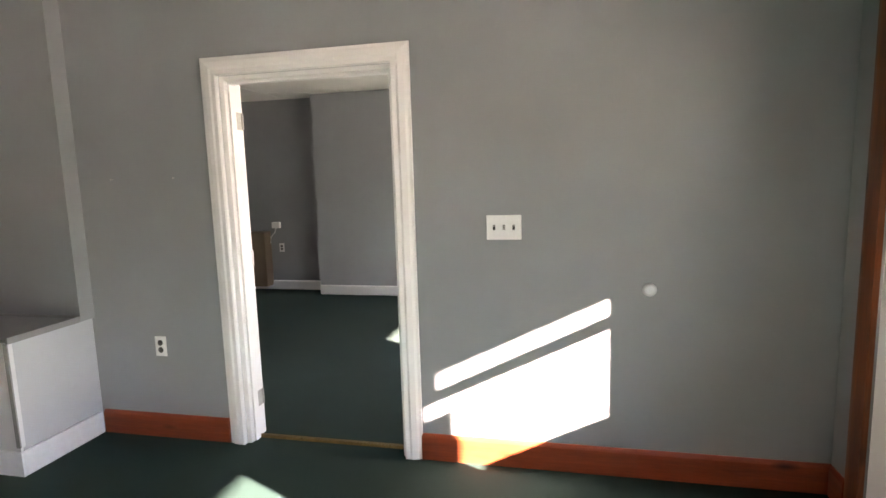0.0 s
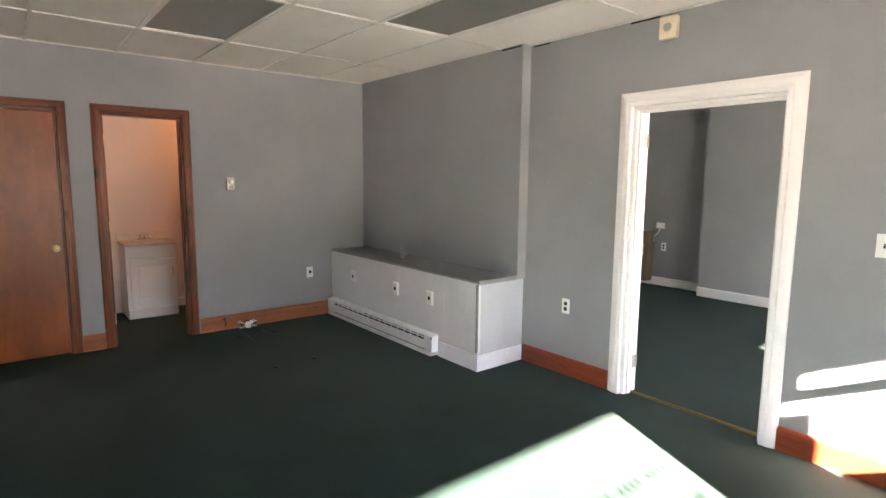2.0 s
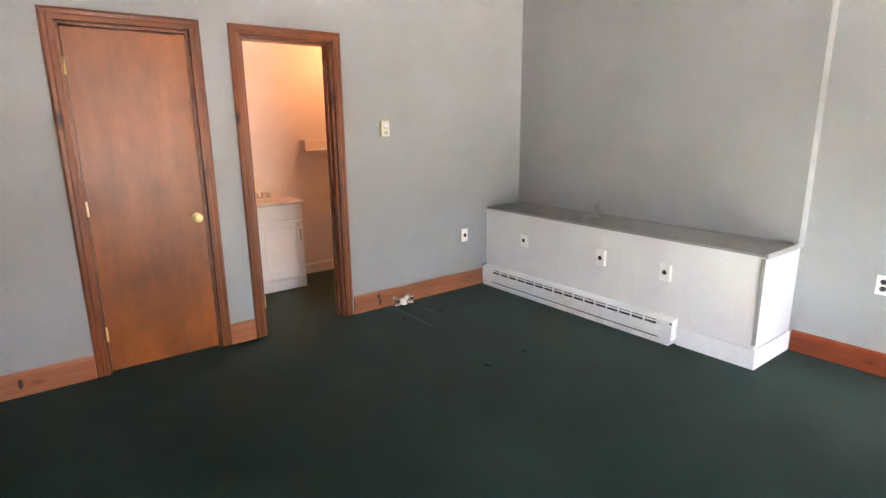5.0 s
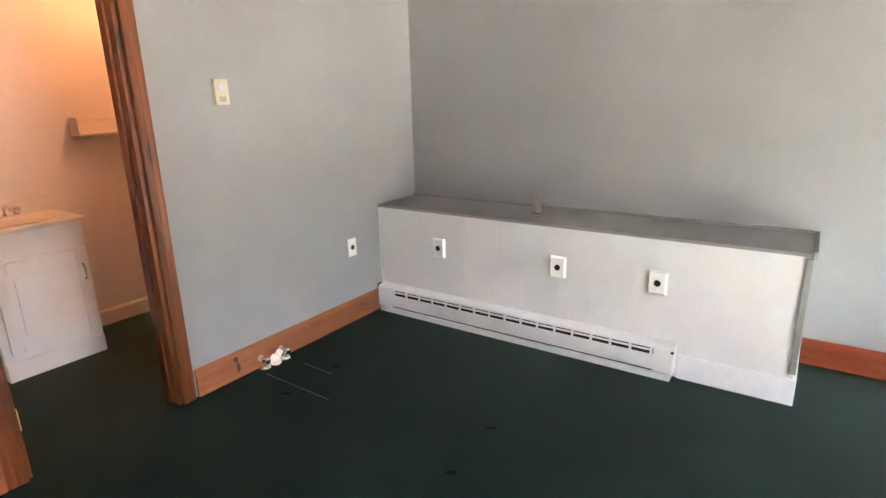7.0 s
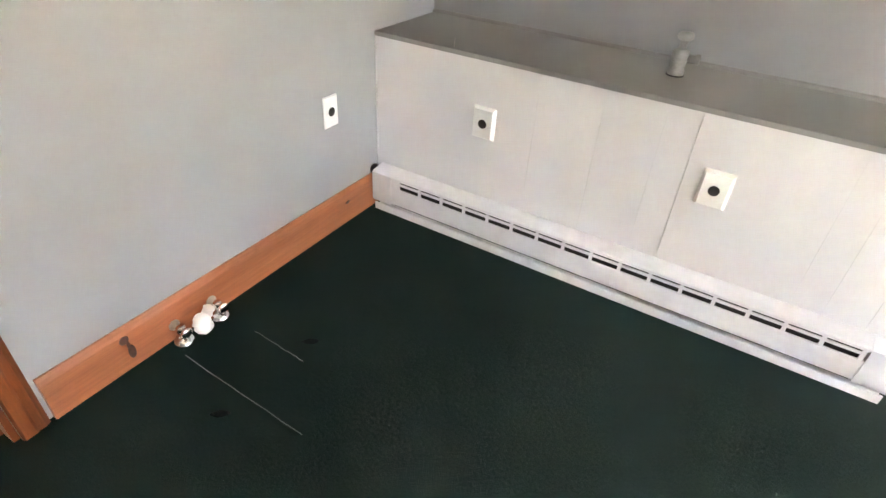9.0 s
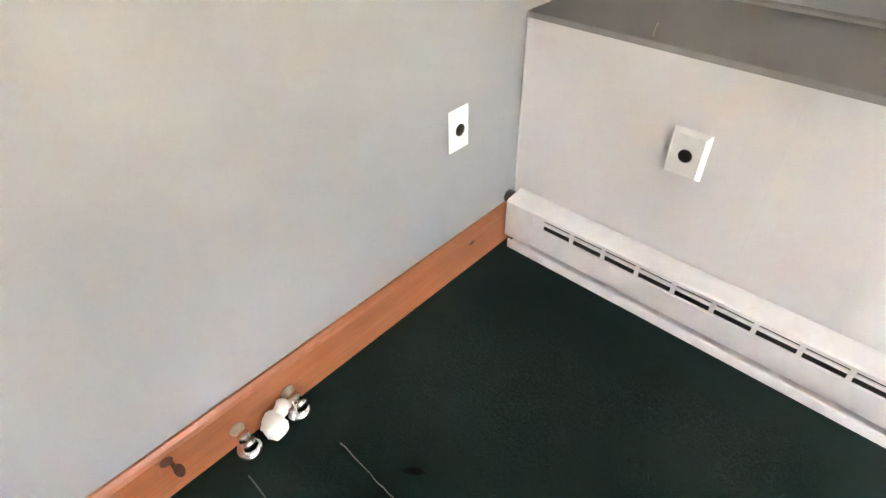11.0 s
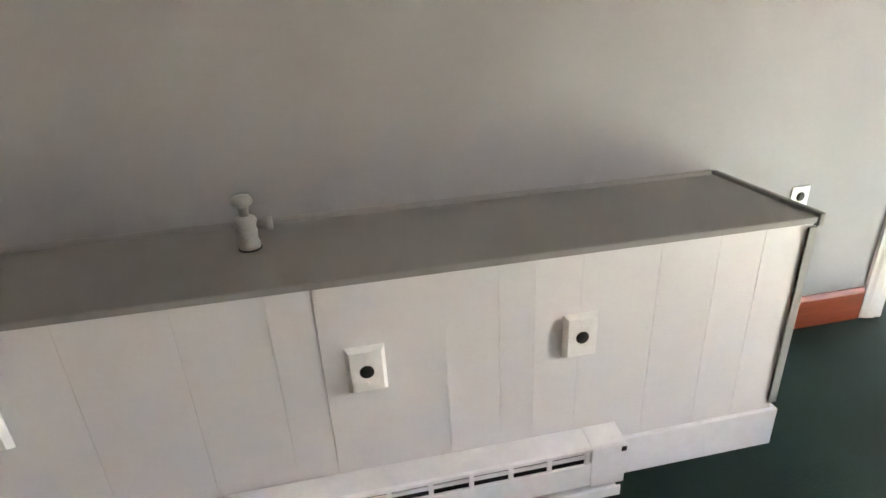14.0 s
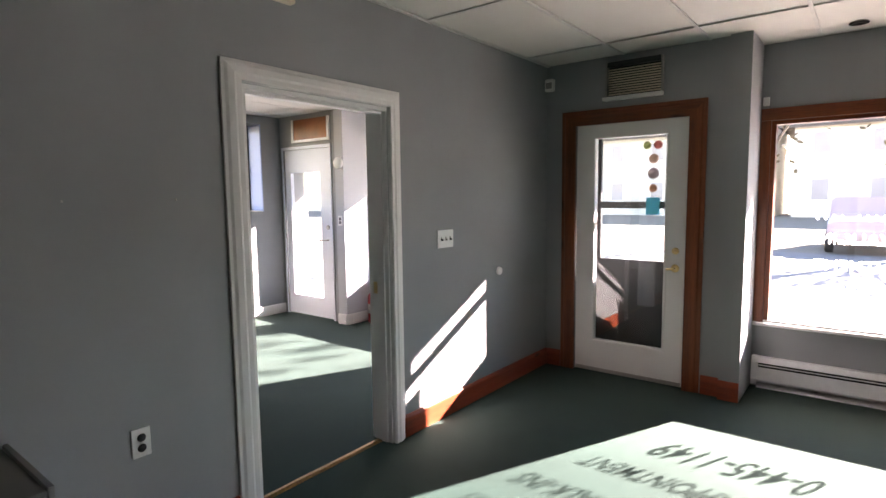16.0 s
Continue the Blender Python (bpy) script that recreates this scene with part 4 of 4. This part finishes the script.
def lettering(text, size, end_y, z, spacing=1.0):
    """Letters on the pane, read from outside; the line ends at end_y."""
    cu = bpy.data.curves.new("lettering", "FONT")
    cu.body, cu.size, cu.align_x, cu.extrude, cu.offset, cu.space_character = text, size, "RIGHT", 0.0004, size * 0.018, spacing
    tmp = new("tmp_text", cu)
    dg = bpy.context.evaluated_depsgraph_get()
    dg.update()
    me = bpy.data.meshes.new_from_object(tmp.evaluated_get(dg))
    bpy.data.objects.remove(tmp)
    bm = bmesh.new()
    bm.from_mesh(me)
    bpy.data.meshes.remove(me)
    bmesh.ops.remove_doubles(bm, verts=bm.verts[:], dist=1e-5)
    root = thing("window_lettering", pose(6.679, end_y, z, 90, 0, 90), "white vinyl lettering on the shop window pane", "lettering", "window lettering")
    for faces in islands(bm):
        index, verts = {}, []
        for f in faces:
            for v in f.verts:
                if v not in index:
                    index[v] = len(verts)
                    verts.append(v.co.copy())
        piece = bpy.data.meshes.new("letter")
        piece.from_pydata(verts, [], [[index[v] for v in f.verts] for f in faces])
        piece.materials.append(LETTER)
        ob = new("letter", piece)
        ob.parent = root
    bm.free()
    return root


lettering("0-445-1149", 0.160, -1.99, 0.710, 1.04)
lettering("BY APPOINTMENT", 0.105, -1.88, 0.914, 1.05)
lettering("WALK-INS", 0.105, -1.85, 1.102, 1.05)
line4 = thing("window_lettering", pose(6.679, 0, 1.27), "unreadable white vinyl line on the shop window pane", "lettering", "window lettering")
for i in range(15):
    if i % 5 != 4:
        part("letter", box(0, 0.0008, -1.90 - 0.047 * i, -1.885 - 0.047 * i, 0, 0.035), LETTER, line4)

h2 = thing("baseboard_heater", pose(6.6195, -3.9, 0, 0, 0, 0), "white enamelled baseboard heater under the shop window", "heater")


def heater_strip(prof, u0, u1):
    """A heater section: profile in (out, z), running along y."""
    bm = strip_mesh(prof, u0, u1)
    bm.transform(pose(0, 0, 0, 0, 0, 90))
    return bm


part("back_plate", heater_strip([(0.002, 0.04), (0.002, 0.23), (0.01, 0.23), (0.01, 0.04)], 0.0, 2.33), ENAMEL, h2)
part("hood", heater_strip([(0.002, 0.231), (0.002, 0.237), (0.05, 0.236), (0.068, 0.20), (0.064, 0.198), (0.047, 0.231)], 0.0, 2.33), ENAMEL, h2)
part("front_cover", heater_strip([(0.07, 0.165), (0.072, 0.07), (0.062, 0.05), (0.06, 0.052), (0.068, 0.072), (0.066, 0.165)], 0.0, 2.33), ENAMEL, h2)
part("element", heater_strip([(0.011, 0.06), (0.011, 0.225), (0.055, 0.225), (0.055, 0.06)], 0.01, 2.32), DARK, h2)
part("bottom_lip", heater_strip([(0.002, 0.004), (0.056, 0.004), (0.056, 0.010), (0.002, 0.030)], 0.0, 2.33), ENAMEL, h2)
part("slot_rail", heater_strip([(0.066, 0.180), (0.070, 0.180), (0.070, 0.186), (0.066, 0.186)], 0.0, 2.33), ENAMEL, h2)
for u in (-0.002, 2.325):
    part("end_cap", heater_strip([(0.001, 0.03), (0.001, 0.24), (0.052, 0.239), (0.075, 0.2), (0.077, 0.07), (0.066, 0.03)], u, u + 0.04), ENAMEL, h2)

# ---- the next room ----
lone("far_room_wall_north", slab("y", 3.72, 4.0, 2.05, 6.6, 0, 2.46, [(4.53, 5.93, 1.30, 2.36)]), GREY, "grey-blue painted wall with a deep window", "wall", kind="structure")
lone("far_room_wall_recess", slab("y", 3.98, 4.12, -0.12, 2.05, 0, 2.46), GREY, "grey-blue painted recessed wall", "wall", kind="structure")
lone("far_room_wall_west", slab("x", -0.24, -0.12, 0.15, 4.12, 0, 2.46), GREY, "grey-blue painted wall", "wall", kind="structure")
lone("far_room_wall_east", slab("x", 6.2, 6.42, 2.64, 3.72, 0, 2.46, [(2.775, 3.655, 0, 2.05)]), GREY, "grey-blue painted wall round the glazed door", "wall", kind="structure")
lone("far_room_pier", box(6.15, 6.86, 2.50, 2.64, 0, 2.46), END_PAINT, "pale blue-grey painted pier", "pier", kind="structure")
lone("far_room_wall_window", slab("x", 6.62, 6.86, -0.2, 2.50, 0, 2.46, [(0.42, 2.47, 0.5, 2.2)]), GREY, "grey-blue painted wall round the window", "wall", kind="structure")
lone("far_room_ceiling", ceiling_mesh(-0.12, 6.86, 0.15, 4.12, 2.46, [0.35 + 1.22 * i for i in range(6)], [0.5 + 0.61 * i for i in range(7)]), TILE, "off-white lay-in ceiling tiles", "ceiling", kind="structure")
base_board("far_room_baseboard", pose(2.05, 3.7195, 0), 4.14, WHITE, "white painted baseboard", 0.12)
base_board("far_room_baseboard_2", pose(-0.12, 3.9795, 0), 2.16, WHITE, "white painted baseboard", 0.12)
base_board("far_room_baseboard_3", pose(2.0495, 3.98, 0, 0, 0, -90), 0.25, WHITE, "white painted baseboard", 0.12)
base_board("far_room_baseboard_4", pose(6.1495, 2.64, 0, 0, 0, -90), 0.14, WHITE, "white painted baseboard", 0.12)
base_board("far_room_baseboard_5", pose(6.148, 2.4995, 0), 0.47, WHITE, "white painted baseboard", 0.12)
base_board("far_room_baseboard_6", pose(6.6195, 2.49, 0, 0, 0, -90), 2.28, WHITE, "white painted baseboard", 0.12)

fw = thing("window_2", pose(5.23, 3.97, 0), "high window in a deep opening with a dark frame", "window", kind="structure")
part("frame", slab("y", 0.0, 0.03, -0.7, 0.7, 1.30, 2.36, [(-0.65, 0.65, 1.35, 2.31)]), BLACK, fw)
fp = part("pane", box(-0.6495, 0.6495, 0.012, 0.016, 1.3505, 2.3095), PANE, fw)
fp.visible_shadow = False
# The blue of sky light on this lining is put into its colour.
part("lining", box(0.684, 0.699, -0.248, -0.002, 1.302, 2.358), plain("sky_tinted_lining", (0.35, 0.45, 0.70), 0.6), fw, "window lining coloured pale blue as if lit by the sky")
part("sill", box(-0.699, 0.683, -0.256, -0.002, 1.302, 1.314, 0.002), WHITE, fw)
w3 = thing("window_3", pose(6.64, 1.445, 0, 0, 0, -90), "large window of the next room", "window", kind="structure")
part("frame", slab("y", 0.0, 0.08, -1.02, 1.02, 0.51, 2.19, [(-0.985, 0.985, 0.55, 2.15)]), WHITE, w3)
fp = part("pane", box(-0.9845, 0.9845, 0.03, 0.036, 0.5505, 2.1495), PANE, w3)
fp.visible_shadow = False
part("sill", box(-1.02, 1.02, -0.07, -0.022, 0.47, 0.495, 0.004), WHITE, w3)

fd = thing("glazed_door", pose(6.21, 3.215, 0.012), "white door with a tall glass light, closed", "door")
part("leaf", slab("x", 0.0, 0.044, -0.425, 0.425, 0, 2.035, [(-0.24, 0.32, 0.24, 1.76)]), COOL_CAST, fd)
fp = part("pane", box(0.02, 0.026, -0.2395, 0.3195, 0.2405, 1.7595), PANE, fd)
fp.visible_shadow = False
part("lever", tube([(0.0, -0.36, 0.95), (-0.05, -0.36, 0.95), (-0.055, -0.26, 0.945)], 0.009, 8), STEEL, fd, "dull metal lever")
part("deadbolt", lathe([(0.028, 0.0), (0.028, -0.008), (0.02, -0.014), (0.001, -0.015)], 16, "x", Matrix.Translation((-0.0005, -0.36, 1.1))), STEEL, fd)
fdf = thing("door_5", pose(6.1995, 3.215, 0, 0, 0, -90), "white painted frame of the glazed door", "door frame", kind="structure")
for x0, x1, z0, z1 in ((-0.462, -0.4405, 0, 2.049), (0.4405, 0.462, 0, 2.049), (-0.462, 0.462, 2.0495, 2.085)):
    part("frame_board", box(x0, x1, -0.014, -0.0005, z0, z1, 0.002), COOL_CAST, fdf)
for z in (1.75, 1.0, 0.28):
    part("hinge", lathe([(0.004, -0.045), (0.007, -0.042), (0.007, 0.042), (0.004, 0.045)], 8, "z", Matrix.Translation((-0.432, -0.004, z))), STEEL, fdf, "dull steel hinge barrel")
tp = thing("transom_panel", pose(6.1995, 3.11, 2.13, 0, 0, -90), "brown wood transom panel in a white frame", "transom")
part("panel", box(-0.31, 0.31, -0.012, -0.0005, 0.03, 0.27), BIRCH, tp)
for x0, x1, z0, z1 in ((-0.345, 0.345, 0.0, 0.0295), (-0.345, -0.3105, 0.03, 0.275), (0.3105, 0.345, 0.03, 0.275)):
    part("frame", box(x0, x1, -0.022, -0.0005, z0, z1, 0.002), WHITE, tp)
cl = thing("ceiling_light", pose(5.39, 1.98, 2.4595), "white surface ceiling light, unlit", "ceiling light")
part("housing", box(-0.31, 0.31, -0.15, 0.15, -0.045, 0.0, 0.006), WHITE, cl)
part("diffuser", box(-0.29, 0.29, -0.13, 0.13, -0.062, -0.0455, 0.008), PLASTIC, cl, "white plastic diffuser")
fx = thing("fire_extinguisher", pose(6.43, 2.37, 0), "red fire extinguisher standing on the carpet", "fire extinguisher")
part("cylinder", lathe([(0.05, 0.0), (0.056, 0.006), (0.056, 0.28), (0.05, 0.32), (0.03, 0.35), (0.018, 0.36)], 22), RED, fx)
part("valve", lathe([(0.018, 0.36), (0.018, 0.385), (0.012, 0.39), (0.012, 0.4)], 14), BLACK, fx)
part("lever", box(-0.012, 0.012, -0.075, 0.015, 0.4, 0.41, 0.003), BLACK, fx)
part("hose", tube([(0.015, 0.0, 0.375), (0.06, 0.0, 0.36), (0.075, 0.0, 0.28), (0.066, 0.0, 0.16)], 0.009, 8), BLACK, fx, "black rubber hose")
part("label_band", lathe([(0.0568, 0.11), (0.0568, 0.22)], 22), PLASTIC, fx, "white label band")

wh = thing("wall_heater", pose(0.95, 3.9795, 0.06), "beige louvred gas wall heater", "heater")
part("case", box(-0.33, 0.30, -0.17, -0.0005, 0.0, 0.72, 0.012), BEIGE, wh)
part("opening", box(-0.27, 0.10, -0.1745, -0.1705, 0.22, 0.68), DARK, wh)
for i in range(14):
    sl = box(-0.268, 0.098, -0.011, 0.011, -0.002, 0.002)
    sl.transform(pose(0, -0.182, 0.235 + i * 0.0325, 30, 0, 0))
    part("slat", sl, BEIGE, wh)
part("opening", box(-0.27, 0.10, -0.1745, -0.1705, 0.03, 0.17), DARK, wh)
for i in range(5):
    sl = box(-0.268, 0.098, -0.011, 0.011, -0.002, 0.002)
    sl.transform(pose(0, -0.182, 0.04 + i * 0.029, 30, 0, 0))
    part("slat", sl, BEIGE, wh)
duplex(pose(1.40, 3.9795, 0.56), "white duplex outlet with dark sockets beside the wall heater")
ab = thing("junction_box", pose(1.35, 3.9795, 0.86), "small white surface box with a cable", "junction box")
part("case", box(-0.055, 0.055, -0.045, -0.0005, -0.04, 0.04, 0.004), PLASTIC, ab)
part("cable", tube([(-0.01, -0.02, -0.04), (-0.03, -0.02, -0.1), (-0.09, -0.02, -0.16), (-0.1, -0.02, -0.24)], 0.006, 8), PLASTIC, ab, "white cable")
duplex(pose(6.1495, 2.57, 1.2, 0, 0, -90), "white wall plate on the pier", "")
lone("wall_sounder", lathe([(0.07, 0.0), (0.068, -0.02), (0.05, -0.04), (0.001, -0.042)], 22, "x"), PLASTIC, "round white detector on the pier", "detector", pose(6.1495, 2.57, 1.85))

# ---- outside ----
lone("ground", box(6.6, 400, -300, 300, -0.5, -0.16), GRASS, "pale dry winter grass reaching into the distance", "ground", kind="structure")
lone("pavement", box(6.6, 10.5, -40, 40, -0.155, -0.12, 0.0), CONCRETE, "pale concrete pavement before the shop", "pavement", kind="structure")
lone("kerb", box(10.5, 10.65, -120, 120, -0.156, -0.115, 0.01), CONCRETE, "pale concrete kerb", "kerb", kind="structure")
lone("road", box(10.66, 19, -120, 120, -0.158, -0.152, 0), ASPHALT, "pale sun-bleached dusty asphalt road", "road", kind="structure")
# Overhang out of view, added to shorten the sun patches indoors.
ov = thing("sun_limit_roof", pose(6.86, 0, 2.34), "unseen low roof along the shop front, added to cut off high sunlight", "porch roof", kind="structure")
part("deck", box(0.0, 1.40, -4.6, 4.2, 0.0, 0.12), SIDING, ov)
part("fascia", box(1.401, 1.43, -4.6, 4.2, -0.005, 0.16, 0.004), WHITE, ov)
# Unseen post, added to end the sun patch beside the entry door.
lone("sun_cut_post", box(-0.06, 0.06, 0.0, 0.112, 0.0, 2.458, 0.006), WHITE, "unseen white square post added on the pavement to trim the sun patch", "post", pose(8.21, -1.306, -0.1195))
lone("roof_slab", box(-2.5, 6.86, -4.6, 4.7, 2.75, 2.9), ROOFING, "flat roof over the rooms", "roof", kind="structure")
lone("front_parapet", box(6.75, 6.86, -4.6, 4.2, 2.53, 3.2), SIDING, "shop front above the windows", "facade", kind="structure")


FAR_PANE = plain("curtained_glass", (0.30, 0.29, 0.31), 0.3, 0, 0.1, 3)


def house(m, w, d, h, label):
    root = thing("house", m, label, "house", "houses across the road")
    part("wall", box(-d / 2, d / 2, -w / 2, w / 2, 0, h), SIDING, root)
    roof = bmesh.new()
    pts = [(-d / 2 - 0.4, h), (0, h + 2.4), (d / 2 + 0.4, h), (d / 2 + 0.4, h - 0.15), (0, h + 2.2), (-d / 2 - 0.4, h - 0.15)]
    a, b = ([roof.verts.new((x, y, z)) for x, z in pts] for y in (-w / 2 - 0.4, w / 2 + 0.4))
    for i in range(6):
        roof.faces.new((a[i], a[(i + 1) % 6], b[(i + 1) % 6], b[i]))
    roof.faces.new(a[::-1])
    roof.faces.new(b)
    bmesh.ops.recalc_face_normals(roof, faces=roof.faces[:])
    part("roof", roof, ROOFING, root)
    for z in (1.0, 3.8):
        for i in range(4):
            y = -w / 2 + w * (i + 0.5) / 4
            wi = part("window", box(-d / 2 - 0.06, -d / 2 - 0.001, y - 0.5, y + 0.5, z, z + 1.4, 0.01), WHITE, root)
            part("pane", box(-d / 2 - 0.075, -d / 2 - 0.061, y - 0.42, y + 0.42, z + 0.08, z + 1.32), FAR_PANE, wi)
    return root


first_house = house(pose(46, -66, -0.16), 11.4, 8, 5.6, "pale two-storey house in the row across the road")
for i in range(1, 12):
    copy_thing(first_house, pose(46, -66 + 12.4 * i, -0.16))


def tree(m, height, seed):
    rnd = random.Random(seed)
    root = thing("tree", m, "thin-leaved tree on the far side of the road", "tree", "roadside trees")
    trunk = bmesh.new()
    join(trunk, tube([(0, 0, 0), (0.05, 0.02, height * 0.3), (0.0, 0.1, height * 0.6), (0.1, 0.05, height)], 0.13, 8))
    tips = []
    for i in range(16):
        a, z = rnd.uniform(0, 6.28), height * rnd.uniform(0.35, 0.95)
        r = rnd.uniform(1.0, 2.4) * (1.1 - z / height * 0.6)
        tip = Vector((r * math.cos(a), r * math.sin(a), z + rnd.uniform(0.4, 1.4)))
        mid = Vector((tip.x * 0.45, tip.y * 0.45, z + 0.3))
        join(trunk, tube([(0, 0, z), mid, tip], 0.035, 6))
        tips += [mid, tip]
    part("trunk", trunk, BARK, root)
    verts, faces = [], []
    for k in range(800):
        c = rnd.choice(tips) + Vector((rnd.gauss(0, 0.55), rnd.gauss(0, 0.55), rnd.gauss(0, 0.45)))
        u = Vector((rnd.uniform(-1, 1), rnd.uniform(-1, 1), rnd.uniform(-1, 1))).normalized() * 0.11
        v = u.orthogonal().normalized() * 0.07
        i = len(verts)
        verts += [c - u, c + v, c + u, c - v]
        faces.append((i, i + 1, i + 2, i + 3))
    me = bpy.data.meshes.new("crown")
    me.from_pydata(verts, [], faces)
    me.materials.append(LEAF)
    crown = new("crown", me)
    crown.parent = root
    return root


tree(pose(22, -4.6, -0.16), 7.5, 3)
tree(pose(24, 9.5, -0.16), 8.5, 8)
tree(pose(21, 0.6, -0.16), 7.0, 12)

car = thing("parked_car", pose(21, -2.15, -0.16, 0, 0, 90), "pale rose-brown hatchback parked across the road", "car")
sil = [(-2.1, 0.35), (-2.1, 0.85), (-1.9, 0.95), (-1.45, 1.4), (0.35, 1.45), (1.0, 0.98), (1.95, 0.85), (2.1, 0.6), (2.1, 0.35)]
bod = bmesh.new()
a, b = ([bod.verts.new((x, y, z)) for y, z in sil] for x in (-0.82, 0.82))
for i in range(len(sil)):
    j = (i + 1) % len(sil)
    bod.faces.new((a[i], a[j], b[j], b[i]))
bod.faces.new(a[::-1])
bod.faces.new(b)
bmesh.ops.recalc_face_normals(bod, faces=bod.faces[:])
bmesh.ops.bevel(bod, geom=bod.edges[:], offset=0.07, segments=2, affect="EDGES")
part("body", bod, CARPAINT, car)
part("side_window", strip_mesh([(-1.35, 1.0), (-1.2, 1.33), (0.28, 1.36), (0.75, 1.0)], -0.828, -0.822), BLACK, car, "dark side glass")
for y in (-1.3, 1.3):
    for x in (-0.78, 0.78):
        wl_ = part("wheel", lathe([(0.2, -0.1), (0.31, -0.09), (0.32, 0.0), (0.31, 0.09), (0.2, 0.1)], 20, "x", Matrix.Translation((x, y, 0.32))), RUBBER, car)
        part("rim", lathe([(0.19, -0.105), (0.18, 0.105)], 16, "x", Matrix.Translation((x, y, 0.32))), STEEL, wl_)
